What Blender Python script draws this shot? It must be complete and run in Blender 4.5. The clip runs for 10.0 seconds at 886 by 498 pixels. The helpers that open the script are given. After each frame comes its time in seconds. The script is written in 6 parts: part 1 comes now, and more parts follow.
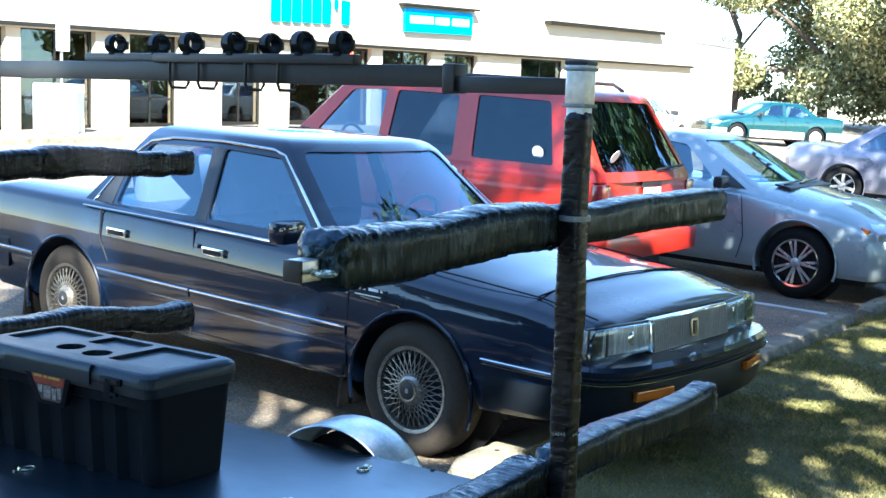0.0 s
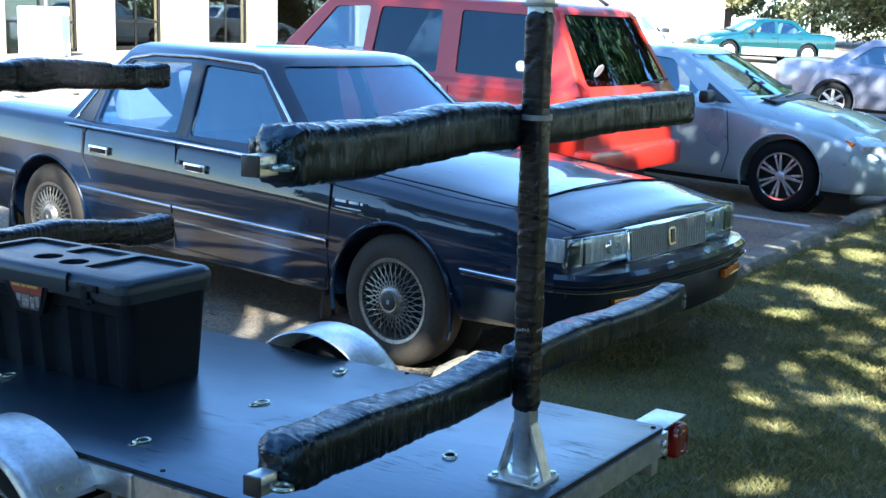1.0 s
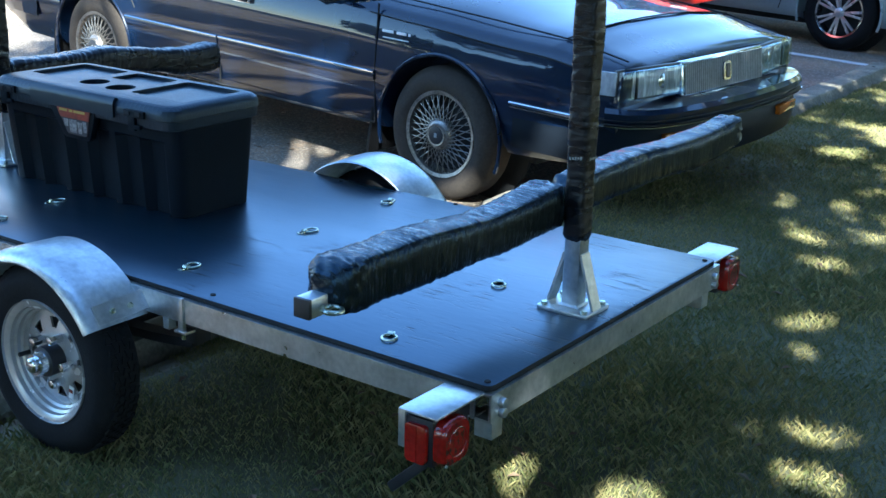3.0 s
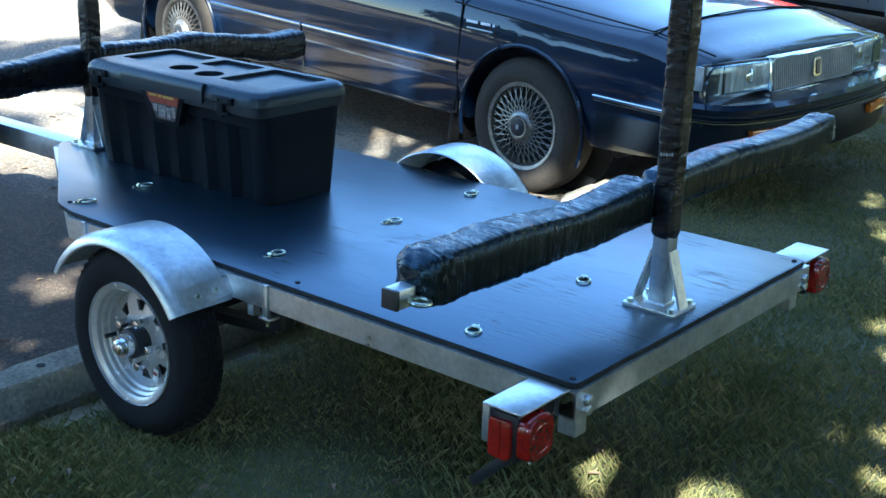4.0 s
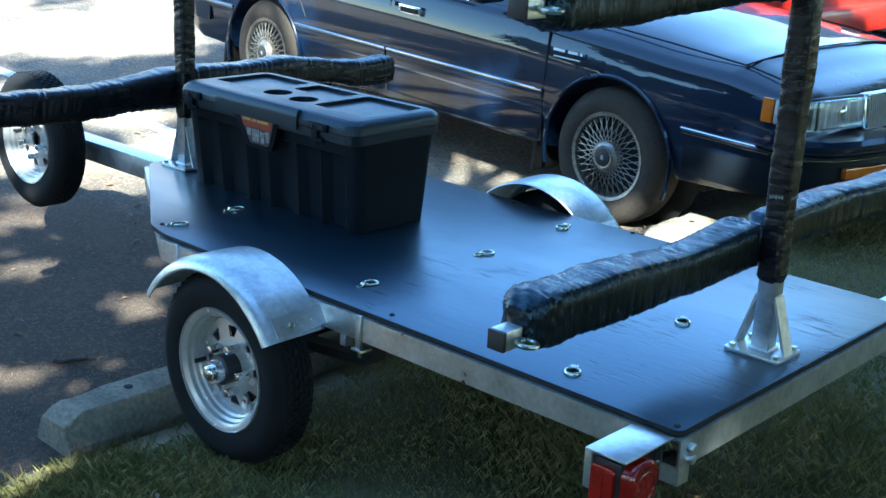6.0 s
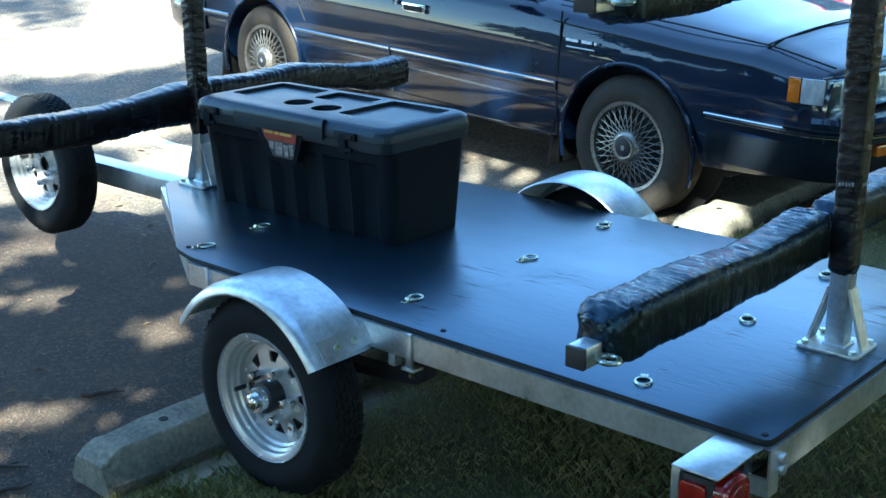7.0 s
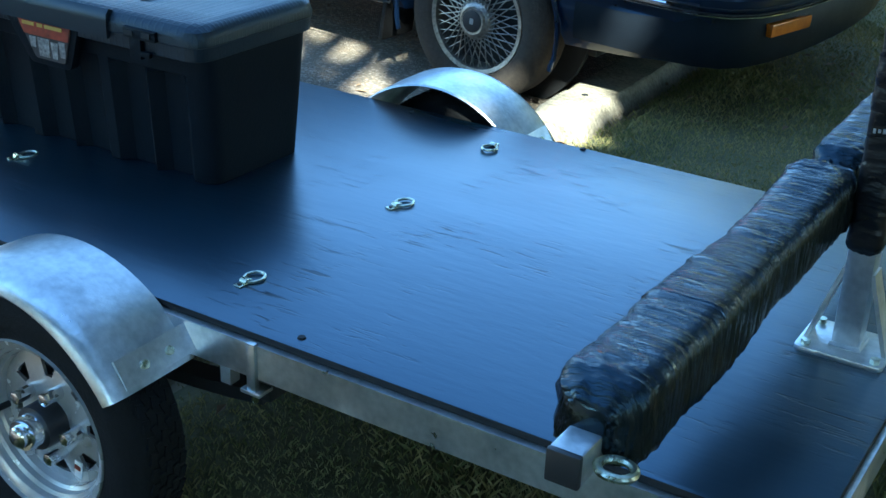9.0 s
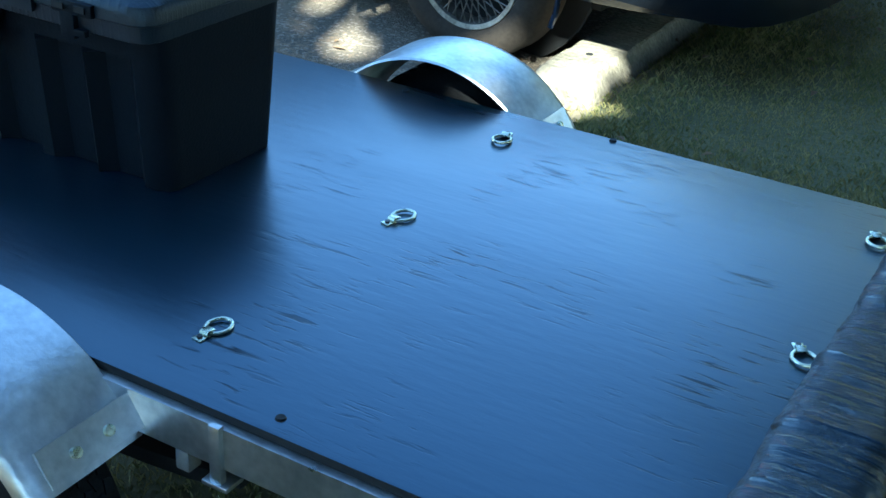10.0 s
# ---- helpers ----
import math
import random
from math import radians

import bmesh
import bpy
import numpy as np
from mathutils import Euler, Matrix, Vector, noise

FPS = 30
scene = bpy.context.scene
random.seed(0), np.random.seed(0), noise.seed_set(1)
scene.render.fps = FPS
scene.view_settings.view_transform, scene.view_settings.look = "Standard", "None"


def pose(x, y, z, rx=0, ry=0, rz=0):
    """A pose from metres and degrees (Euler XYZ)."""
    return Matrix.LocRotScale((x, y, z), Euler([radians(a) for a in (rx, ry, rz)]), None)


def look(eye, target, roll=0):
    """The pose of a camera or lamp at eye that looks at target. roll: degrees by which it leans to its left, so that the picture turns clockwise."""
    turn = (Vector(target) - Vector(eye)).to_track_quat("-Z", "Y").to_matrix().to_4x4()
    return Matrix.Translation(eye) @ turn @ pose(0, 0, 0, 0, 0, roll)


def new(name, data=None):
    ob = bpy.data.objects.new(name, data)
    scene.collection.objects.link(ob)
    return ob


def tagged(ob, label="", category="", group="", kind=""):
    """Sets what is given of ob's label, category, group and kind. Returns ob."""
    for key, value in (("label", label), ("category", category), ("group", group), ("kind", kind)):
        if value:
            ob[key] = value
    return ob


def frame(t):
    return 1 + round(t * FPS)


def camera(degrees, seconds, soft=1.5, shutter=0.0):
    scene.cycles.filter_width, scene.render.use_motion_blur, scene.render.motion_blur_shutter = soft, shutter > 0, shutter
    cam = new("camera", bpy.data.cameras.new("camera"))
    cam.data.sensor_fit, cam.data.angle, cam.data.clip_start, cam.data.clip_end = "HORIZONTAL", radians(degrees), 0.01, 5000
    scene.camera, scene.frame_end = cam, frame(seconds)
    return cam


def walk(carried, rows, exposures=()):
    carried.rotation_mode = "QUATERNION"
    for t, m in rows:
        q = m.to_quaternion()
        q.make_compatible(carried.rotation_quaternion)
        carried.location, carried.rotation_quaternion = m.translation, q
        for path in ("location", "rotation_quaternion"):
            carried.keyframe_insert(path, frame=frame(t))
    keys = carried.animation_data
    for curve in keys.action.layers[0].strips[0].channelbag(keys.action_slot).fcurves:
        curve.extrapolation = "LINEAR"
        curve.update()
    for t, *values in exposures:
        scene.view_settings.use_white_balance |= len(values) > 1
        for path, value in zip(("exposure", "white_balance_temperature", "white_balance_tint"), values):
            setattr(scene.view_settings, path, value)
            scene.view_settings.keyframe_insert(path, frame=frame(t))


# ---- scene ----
cam = camera(39.3, 10.0)
PATH = [
    (0, (1.201, -2.508, 1.591), (0.089, -0.861, 1.361), 1.9),
    (0.5, (1.258, -2.52, 1.563), (0.136, -0.881, 1.326), 1.2),
    (1, (1.285, -2.51, 1.546), (0.194, -0.871, 1.194), 1.3),
    (1.5, (1.28, -2.494, 1.509), (0.222, -0.858, 1.057), 1.2),
    (2, (1.272, -2.473, 1.497), (0.22, -0.871, 0.926), 0.9),
    (2.2, (1.275, -2.487, 1.499), (0.222, -0.885, 0.93), 1.2),
    (3.5, (1.23, -2.486, 1.505), (0.074, -0.978, 0.881), 1.5),
    (4, (1.214, -2.491, 1.504), (0.017, -1.014, 0.883), 1.9),
    (4.5, (1.198, -2.501, 1.507), (-0.044, -1.056, 0.901), 3.0),
    (5, (1.183, -2.503, 1.507), (-0.086, -1.08, 0.906), 2.8),
    (5.5, (1.158, -2.504, 1.51), (-0.13, -1.096, 0.909), 3.3),
    (5.7, (1.149, -2.508, 1.518), (-0.135, -1.094, 0.925), 3.1),
    (6.8, (0.96, -2.497, 1.521), (-0.305, -1.072, 0.913), 1.0),
    (7, (0.921, -2.48, 1.508), (-0.349, -1.057, 0.907), -0.5),
    (7.5, (0.793, -2.419, 1.489), (-0.483, -1.027, 0.829), 0.0),
    (8, (0.632, -2.206, 1.485), (-0.611, -0.8, 0.793), 0.6),
    (8.5, (0.472, -2.012, 1.486), (-0.74, -0.576, 0.803), 2.6),
    (9, (0.242, -1.866, 1.429), (-0.703, -0.312, 0.595), 2.3),
    (9.5, (0.069, -1.664, 1.398), (-0.801, -0.117, 0.477), 2.8),
    (10, (-0.059, -1.499, 1.369), (-0.935, 0.042, 0.441), 3.0),
]
walk(cam, [(t, look(eye, target, roll)) for t, eye, target, roll in PATH], [(0, 2.84, 5700, 2), (1.5, 2.74, 5250, 2), (2.2, 2.78, 5150, 2), (4, 3.02, 5300, -1), (5.5, 2.98, 5250, -4), (8, 3.02, 5400, -8), (9.5, 2.96, 5350, -8), (10, 2.96, 5350, -8)])

# ---- world, sun, exposure ----
SUN_ELEV, SUN_AZ = 40.0, (0.6, -0.8)          # direction towards the sun on the plan
world = bpy.data.worlds.new("sky")
scene.world = world
world.use_nodes = True
sky = world.node_tree.nodes.new("ShaderNodeTexSky")
sky.sky_type = "NISHITA"
sky.sun_disc = False
sky.air_density, sky.dust_density, sky.ozone_density = 0.9, 0.0, 2.2
sky.sun_elevation = radians(SUN_ELEV)
sky.sun_rotation = math.atan2(SUN_AZ[0], SUN_AZ[1])
world.node_tree.links.new(sky.outputs[0], world.node_tree.nodes["Background"].inputs[0])
world.node_tree.nodes["Background"].inputs[1].default_value = 0.11
sun = new("sun", bpy.data.lights.new("sun", "SUN"))
sun.data.energy, sun.data.angle, sun.data.color = 5.0, radians(0.5), (1.0, 0.93, 0.82)
sun.matrix_world = look((0, 0, 0), (-SUN_AZ[0], -SUN_AZ[1], -math.tan(radians(SUN_ELEV))))


# ---- materials ----
def mat(name, c1, c2=None, rough=0.5, metal=0.0, scale=6.0, fine=60.0, bump=0.0, bump_scale=80.0, coat=0.0, spec=0.5,
        stretch=(1, 1, 1), rvar=0.1, isl=0.0, transmission=0.0, emit=None, emit_s=0.0, objvar=0.0, coat_rough=0.04):
    """A surface with colour varied at two scales, varied gloss and fine relief."""
    m = bpy.data.materials.new(name)
    m.use_nodes = True
    nt = m.node_tree
    n, ln = nt.nodes, nt.links
    b = n["Principled BSDF"]
    c2 = c2 or tuple(v * 0.75 for v in c1)
    tc = n.new("ShaderNodeTexCoord")
    mp = n.new("ShaderNodeMapping")
    mp.inputs["Scale"].default_value = stretch
    ln.new(tc.outputs["Object"], mp.inputs[0])
    n1, n2 = n.new("ShaderNodeTexNoise"), n.new("ShaderNodeTexNoise")
    n1.inputs["Scale"].default_value, n1.inputs["Detail"].default_value = scale, 5
    n2.inputs["Scale"].default_value, n2.inputs["Detail"].default_value = fine, 4
    for q in (n1, n2):
        ln.new(mp.outputs[0], q.inputs["Vector"])
    mix = n.new("ShaderNodeMath")
    mix.operation = "MULTIPLY_ADD"
    mix.inputs[1].default_value = 0.45
    ln.new(n2.outputs[0], mix.inputs[0])
    half = n.new("ShaderNodeMath")
    half.operation = "MULTIPLY"
    half.inputs[1].default_value = 0.55
    ln.new(n1.outputs[0], half.inputs[0])
    ln.new(half.outputs[0], mix.inputs[2])
    last = mix.outputs[0]
    if isl or objvar:
        info = n.new("ShaderNodeNewGeometry" if isl else "ShaderNodeObjectInfo")
        add = n.new("ShaderNodeMath")
        add.operation = "MULTIPLY_ADD"
        add.inputs[1].default_value = isl or objvar
        ln.new(info.outputs["Random Per Island" if isl else "Random"], add.inputs[0])
        ln.new(last, add.inputs[2])
        sub = n.new("ShaderNodeMath")
        sub.operation = "SUBTRACT"
        sub.inputs[1].default_value = (isl or objvar) * 0.5
        ln.new(add.outputs[0], sub.inputs[0])
        last = sub.outputs[0]
    ramp = n.new("ShaderNodeValToRGB")
    ramp.color_ramp.elements[0].position, ramp.color_ramp.elements[1].position = 0.32, 0.68
    ramp.color_ramp.elements[0].color, ramp.color_ramp.elements[1].color = (*c2, 1), (*c1, 1)
    ln.new(last, ramp.inputs[0])
    ln.new(ramp.outputs[0], b.inputs["Base Color"])
    rr = n.new("ShaderNodeMapRange")
    rr.inputs["To Min"].default_value, rr.inputs["To Max"].default_value = max(0.02, rough - rvar), min(1, rough + rvar)
    ln.new(n1.outputs[0], rr.inputs[0])
    ln.new(rr.outputs[0], b.inputs["Roughness"])
    b.inputs["Metallic"].default_value = metal
    b.inputs["Coat Weight"].default_value = coat
    b.inputs["Coat Roughness"].default_value = coat_rough
    b.inputs["Specular IOR Level"].default_value = spec
    b.inputs["Transmission Weight"].default_value = transmission
    if emit:
        b.inputs["Emission Color"].default_value = (*emit, 1)
        b.inputs["Emission Strength"].default_value = emit_s
    if bump:
        n3 = n.new("ShaderNodeTexNoise")
        n3.inputs["Scale"].default_value, n3.inputs["Detail"].default_value = bump_scale, 6
        ln.new(mp.outputs[0], n3.inputs["Vector"])
        bp = n.new("ShaderNodeBump")
        bp.inputs["Strength"].default_value = bump
        bp.inputs["Distance"].default_value = 0.01
        ln.new(n3.outputs[0], bp.inputs["Height"])
        ln.new(bp.outputs[0], b.inputs["Normal"])
    return m


def streaks(m, stretch, scale, lo, hi, dark):
    """Adds long dark open-grain streaks with relief to a surface."""
    n, ln = m.node_tree.nodes, m.node_tree.links
    b = n["Principled BSDF"]
    tc, mp, nz, rp, mx, bp = (n.new("ShaderNode" + k) for k in ("TexCoord", "Mapping", "TexNoise", "ValToRGB", "Mix", "Bump"))
    mp.inputs["Scale"].default_value = stretch
    nz.inputs["Scale"].default_value, nz.inputs["Detail"].default_value, nz.inputs["Distortion"].default_value = scale, 6, 0.6
    rp.color_ramp.elements[0].position, rp.color_ramp.elements[1].position = lo, hi
    mx.data_type = "RGBA"
    ln.new(tc.outputs["Object"], mp.inputs[0])
    ln.new(mp.outputs[0], nz.inputs["Vector"])
    ln.new(nz.outputs[0], rp.inputs[0])
    cl, cr, cm, gl = (n.new("ShaderNode" + k) for k in ("TexNoise", "ValToRGB", "Math", "MapRange"))
    cl.inputs["Scale"].default_value, cl.inputs["Detail"].default_value = 4.5, 3
    cr.color_ramp.elements[0].position, cr.color_ramp.elements[1].position = 0.41, 0.6
    ln.new(tc.outputs["Object"], cl.inputs["Vector"])
    sx, wear = n.new("ShaderNodeSeparateXYZ"), n.new("ShaderNodeMath")
    wear.operation, wear.inputs[1].default_value = "MULTIPLY_ADD", 0.1
    ln.new(tc.outputs["Object"], sx.inputs[0])
    ln.new(sx.outputs[0], wear.inputs[0])
    ln.new(cl.outputs[0], wear.inputs[2])
    ln.new(wear.outputs[0], cr.inputs[0])
    cm.operation = "MULTIPLY"
    ln.new(rp.outputs[0], cm.inputs[0])
    ln.new(cr.outputs[0], cm.inputs[1])
    gl.inputs["To Min"].default_value, gl.inputs["To Max"].default_value = b.inputs["Specular IOR Level"].default_value, 0.15
    ln.new(cm.outputs[0], gl.inputs[0])
    ln.new(gl.outputs[0], b.inputs["Specular IOR Level"])
    ln.new(cm.outputs[0], mx.inputs[0])
    old = b.inputs["Base Color"].links[0].from_socket
    ln.new(old, mx.inputs[6])
    mx.inputs[7].default_value = (*dark, 1)
    ln.new(mx.outputs[2], b.inputs["Base Color"])
    bp.inputs["Strength"].default_value, bp.inputs["Distance"].default_value = 0.3, -0.002
    ln.new(cm.outputs[0], bp.inputs["Height"])
    ln.new(b.inputs["Normal"].links[0].from_socket, bp.inputs["Normal"])
    ln.new(bp.outputs[0], b.inputs["Normal"])
    ln.new(bp.outputs[0], b.inputs["Coat Normal"])
    return m


def glass_mat(name, tint, rough=0.0, face=0.12):
    m = bpy.data.materials.new(name)
    m.use_nodes = True
    nt = m.node_tree
    nt.nodes.remove(nt.nodes["Principled BSDF"])
    out = nt.nodes["Material Output"]
    g, tr, mx, lw, pw, ma = (nt.nodes.new("ShaderNode" + k) for k in ("BsdfGlossy", "BsdfTransparent", "MixShader", "LayerWeight", "Math", "Math"))
    g.inputs["Roughness"].default_value = rough
    g.inputs["Color"].default_value = (0.66, 0.86, 1.0, 1)
    tr.inputs[0].default_value = (*tint, 1)
    lw.inputs[0].default_value = 0.5
    pw.operation, ma.operation = "POWER", "MULTIPLY_ADD"
    pw.inputs[1].default_value = 4.0
    ma.inputs[1].default_value, ma.inputs[2].default_value = 0.95 - face, face
    nt.links.new(lw.outputs["Facing"], pw.inputs[0])
    nt.links.new(pw.outputs[0], ma.inputs[0])
    nt.links.new(ma.outputs[0], mx.inputs[0])
    nt.links.new(tr.outputs[0], mx.inputs[1])
    nt.links.new(g.outputs[0], mx.inputs[2])
    nt.links.new(mx.outputs[0], out.inputs[0])
    return m


def aggregate(m, scale, share, pale, dark_at, reach):
    """Pale stones in the surface and a large darker area of uneven outline round a place."""
    n, ln = m.node_tree.nodes, m.node_tree.links
    b = n["Principled BSDF"]
    tc, vo, gt, mx, mp, gd, nz, ad, rp, mu = (n.new("ShaderNode" + k) for k in ("TexCoord", "TexVoronoi", "Math", "Mix", "Mapping", "TexGradient", "TexNoise", "Math", "ValToRGB", "Mix"))
    vo.inputs["Scale"].default_value = scale
    gt.operation, gt.inputs[1].default_value = "GREATER_THAN", 1 - share
    sep = n.new("ShaderNodeSeparateColor")
    ln.new(tc.outputs["Object"], vo.inputs["Vector"])
    ln.new(vo.outputs["Color"], sep.inputs[0])
    ln.new(sep.outputs[0], gt.inputs[0])
    mx.data_type = mu.data_type = "RGBA"
    old = b.inputs["Base Color"].links[0].from_socket
    half = n.new("ShaderNodeMath")
    half.operation, half.inputs[1].default_value = "MULTIPLY", 0.5
    ln.new(gt.outputs[0], half.inputs[0])
    ln.new(half.outputs[0], mx.inputs[0])
    ln.new(old, mx.inputs[6])
    mx.inputs[7].default_value = (*pale, 1)
    # brown crumbs of leaves and dust in drifts
    dn, df, dr, dm = (n.new("ShaderNode" + k) for k in ("TexNoise", "TexNoise", "ValToRGB", "Mix"))
    dn.inputs["Scale"].default_value, dn.inputs["Detail"].default_value = 2.6, 5
    df.inputs["Scale"].default_value, df.inputs["Detail"].default_value = 42, 5
    both = n.new("ShaderNodeMath")
    both.operation = "MULTIPLY"
    for q, k in ((dn, 0), (df, 1)):
        ln.new(tc.outputs["Object"], q.inputs["Vector"])
        ln.new(q.outputs[0], both.inputs[k])
    dr.color_ramp.elements[0].position, dr.color_ramp.elements[1].position = 0.25, 0.36
    ln.new(both.outputs[0], dr.inputs[0])
    dm.data_type = "RGBA"
    cover = n.new("ShaderNodeMath")
    cover.operation, cover.inputs[1].default_value = "MULTIPLY", 0.7
    ln.new(dr.outputs[0], cover.inputs[0])
    ln.new(cover.outputs[0], dm.inputs[0])
    ln.new(old, dm.inputs[6])
    dm.inputs[7].default_value = (0.3, 0.2, 0.115, 1)
    ln.new(dm.outputs[2], mx.inputs[6])
    mp.vector_type = "TEXTURE"
    mp.inputs["Location"].default_value = (*dark_at, 0)
    mp.inputs["Scale"].default_value = (reach, reach * 0.9, 40)
    gd.gradient_type = "SPHERICAL"
    nz.inputs["Scale"].default_value, nz.inputs["Detail"].default_value = 1.6, 6
    ln.new(tc.outputs["Object"], mp.inputs[0])
    ln.new(mp.outputs[0], gd.inputs[0])
    ln.new(tc.outputs["Object"], nz.inputs["Vector"])
    ad.operation = "MULTIPLY_ADD"
    ad.inputs[1].default_value = 0.5
    ln.new(nz.outputs[0], ad.inputs[0])
    ln.new(gd.outputs["Fac"], ad.inputs[2])
    rp.color_ramp.elements[0].position, rp.color_ramp.elements[1].position = 0.36, 0.66
    ln.new(ad.outputs[0], rp.inputs[0])
    mu.blend_type = "MULTIPLY"
    ln.new(rp.outputs[0], mu.inputs[0])
    ln.new(mx.outputs[2], mu.inputs[6])
    mu.inputs[7].default_value = (0.28, 0.225, 0.175, 1)
    ln.new(mu.outputs[2], b.inputs["Base Color"])
    return m


M = {}
M["galv"] = mat("galvanised steel", (0.72, 0.73, 0.73), (0.42, 0.44, 0.45), 0.33, 0.9, 12, 70, 0.08, 120, rvar=0.14)
M["galv_dull"] = mat("dull galvanised steel", (0.36, 0.37, 0.37), (0.22, 0.23, 0.23), 0.55, 0.7, 14, 70, 0.06, 120)
M["zinc"] = mat("bright zinc", (0.74, 0.76, 0.62), (0.4, 0.42, 0.3), 0.28, 1.0, 40, 200)
# black deck; the sky's blue reflection is put into base colour and specular tint
M["deck"] = mat("black plywood tinted with blue sky sheen", (0.0022, 0.01, 0.018), (0.0012, 0.005, 0.009), 0.31, 0.0, 3, 40, 0.05, 30, spec=1.0, stretch=(0.5, 2.0, 1), rvar=0.1, coat=0.12, coat_rough=0.22)
M["deck"].node_tree.nodes["Principled BSDF"].inputs["Specular Tint"].default_value = (0.52, 0.74, 1.0, 1)
M["deck"].node_tree.nodes["Principled BSDF"].inputs["IOR"].default_value = 1.68
streaks(M["deck"], (5.0, 42.0, 1), 2.6, 0.57, 0.68, (0.001, 0.003, 0.005))
M["tape"] = mat("black plastic wrap", (0.006, 0.006, 0.008), (0.003, 0.003, 0.004), 0.13, 0.0, 8, 60, 0.8, 34, spec=0.65, stretch=(0.35, 5.0, 0.35), rvar=0.08)
# blue tint colours the film's sheen like reflected sky
M["tape"].node_tree.nodes["Principled BSDF"].inputs["Specular Tint"].default_value = (0.45, 0.72, 1.0, 1)
M["tape_post"] = mat("black plastic wrap on posts", (0.009, 0.009, 0.011), (0.004, 0.004, 0.005), 0.28, 0.0, 8, 60, 0.4, 22, spec=0.32, stretch=(1, 1, 3.2), rvar=0.12)
M["black_paint"] = mat("black painted steel", (0.02, 0.02, 0.023), (0.012, 0.012, 0.014), 0.4, 0.0, 10, 60)
M["plastic"] = mat("black moulded plastic", (0.006, 0.008, 0.011), (0.004, 0.005, 0.007), 0.5, 0.0, 10, 150, 0.12, 220, spec=0.12)
M["plastic_smooth"] = mat("smooth dark grey plastic", (0.01, 0.0145, 0.021), (0.007, 0.01, 0.014), 0.36, 0.0, 10, 150)
M["plastic_lid"] = mat("dark grey moulded plastic", (0.009, 0.013, 0.019), (0.006, 0.009, 0.013), 0.4, 0.0, 10, 150, 0.12, 220)


def weave(m, pitch):
    """Raised criss-cross moulding on the surface, lines every pitch metres."""
    n, ln = m.node_tree.nodes, m.node_tree.links
    b = n["Principled BSDF"]
    tc, sp, ad, bp = (n.new("ShaderNode" + k) for k in ("TexCoord", "SeparateXYZ", "Math", "Bump"))
    ln.new(tc.outputs["Object"], sp.inputs[0])
    lines = []
    for axis, k in ((0, 1.0), (1, 0.62)):
        mu, si, po = (n.new("ShaderNodeMath") for _ in range(3))
        mu.operation, mu.inputs[1].default_value = "MULTIPLY", math.pi / (pitch * k)
        si.operation = "SINE"
        po.operation, po.inputs[1].default_value = "POWER", 8.0
        ab = n.new("ShaderNodeMath")
        ab.operation = "ABSOLUTE"
        for p, q in ((sp.outputs[axis], mu), (mu.outputs[0], si), (si.outputs[0], ab), (ab.outputs[0], po)):
            ln.new(p, q.inputs[0])
        lines.append(po)
    ad.operation = "MAXIMUM"
    ln.new(lines[0].outputs[0], ad.inputs[0])
    ln.new(lines[1].outputs[0], ad.inputs[1])
    bp.inputs["Strength"].default_value, bp.inputs["Distance"].default_value = 0.22, 0.002
    ln.new(ad.outputs[0], bp.inputs["Height"])
    ln.new(b.inputs["Normal"].links[0].from_socket, bp.inputs["Normal"])
    ln.new(bp.outputs[0], b.inputs["Normal"])
    return m


weave(M["plastic_lid"], 0.018)
# box plastics: bluish sky sheen put into the specular tint
for k in ("plastic_lid", "plastic_smooth", "plastic"):
    M[k].node_tree.nodes["Principled BSDF"].inputs["Specular Tint"].default_value = (0.7, 0.85, 1.0, 1)
M["rubber"] = mat("tyre rubber", (0.01, 0.01, 0.011), (0.006, 0.006, 0.006), 0.75, 0.0, 12, 90, 0.2, 160, spec=0.14)
M["rubber_old"] = mat("dusty worn tyre rubber", (0.052, 0.04, 0.029), (0.026, 0.02, 0.015), 0.85, 0.0, 10, 80, 0.2, 160, spec=0.3)
M["rim"] = mat("silver painted rim", (0.52, 0.5, 0.475), (0.4, 0.385, 0.365), 0.26, 0.5, 10, 60)
# near-black: shade painted into openings and edges; also on plain dark parts
M["dark"] = mat("near-black recess shade and dark parts", (0.008, 0.008, 0.008), (0.004, 0.004, 0.004), 0.8)
M["red_lens"] = mat("red lamp lens", (0.34, 0.006, 0.004), (0.14, 0.003, 0.002), 0.06, 0.0, 22, 90, 0.1, 220, coat=1.0, rvar=0.03)
M["amber"] = mat("amber lamp lens", (0.6, 0.16, 0.008), (0.45, 0.11, 0.006), 0.15, 0.0, 20, 120, coat=0.5)
M["chrome"] = mat("chrome", (0.75, 0.76, 0.78), (0.65, 0.66, 0.68), 0.12, 1.0, 10, 60, rvar=0.05)
M["wire"] = mat("dull chrome wire", (0.4, 0.36, 0.31), (0.14, 0.12, 0.1), 0.4, 0.8, 30, 90)
M["badge"] = mat("pale metal lettering", (0.8, 0.8, 0.8), (0.7, 0.7, 0.7), 0.4)
M["navy"] = mat("navy blue car paint", (0.004, 0.01, 0.028), (0.003, 0.008, 0.021), 0.3, 0.0, 3, 40, coat=1.0, spec=0.1, coat_rough=0.025)
M["red_paint"] = mat("faded red car paint", (0.46, 0.02, 0.008), (0.4, 0.016, 0.007), 0.4, 0.0, 3, 40, coat=0.5)
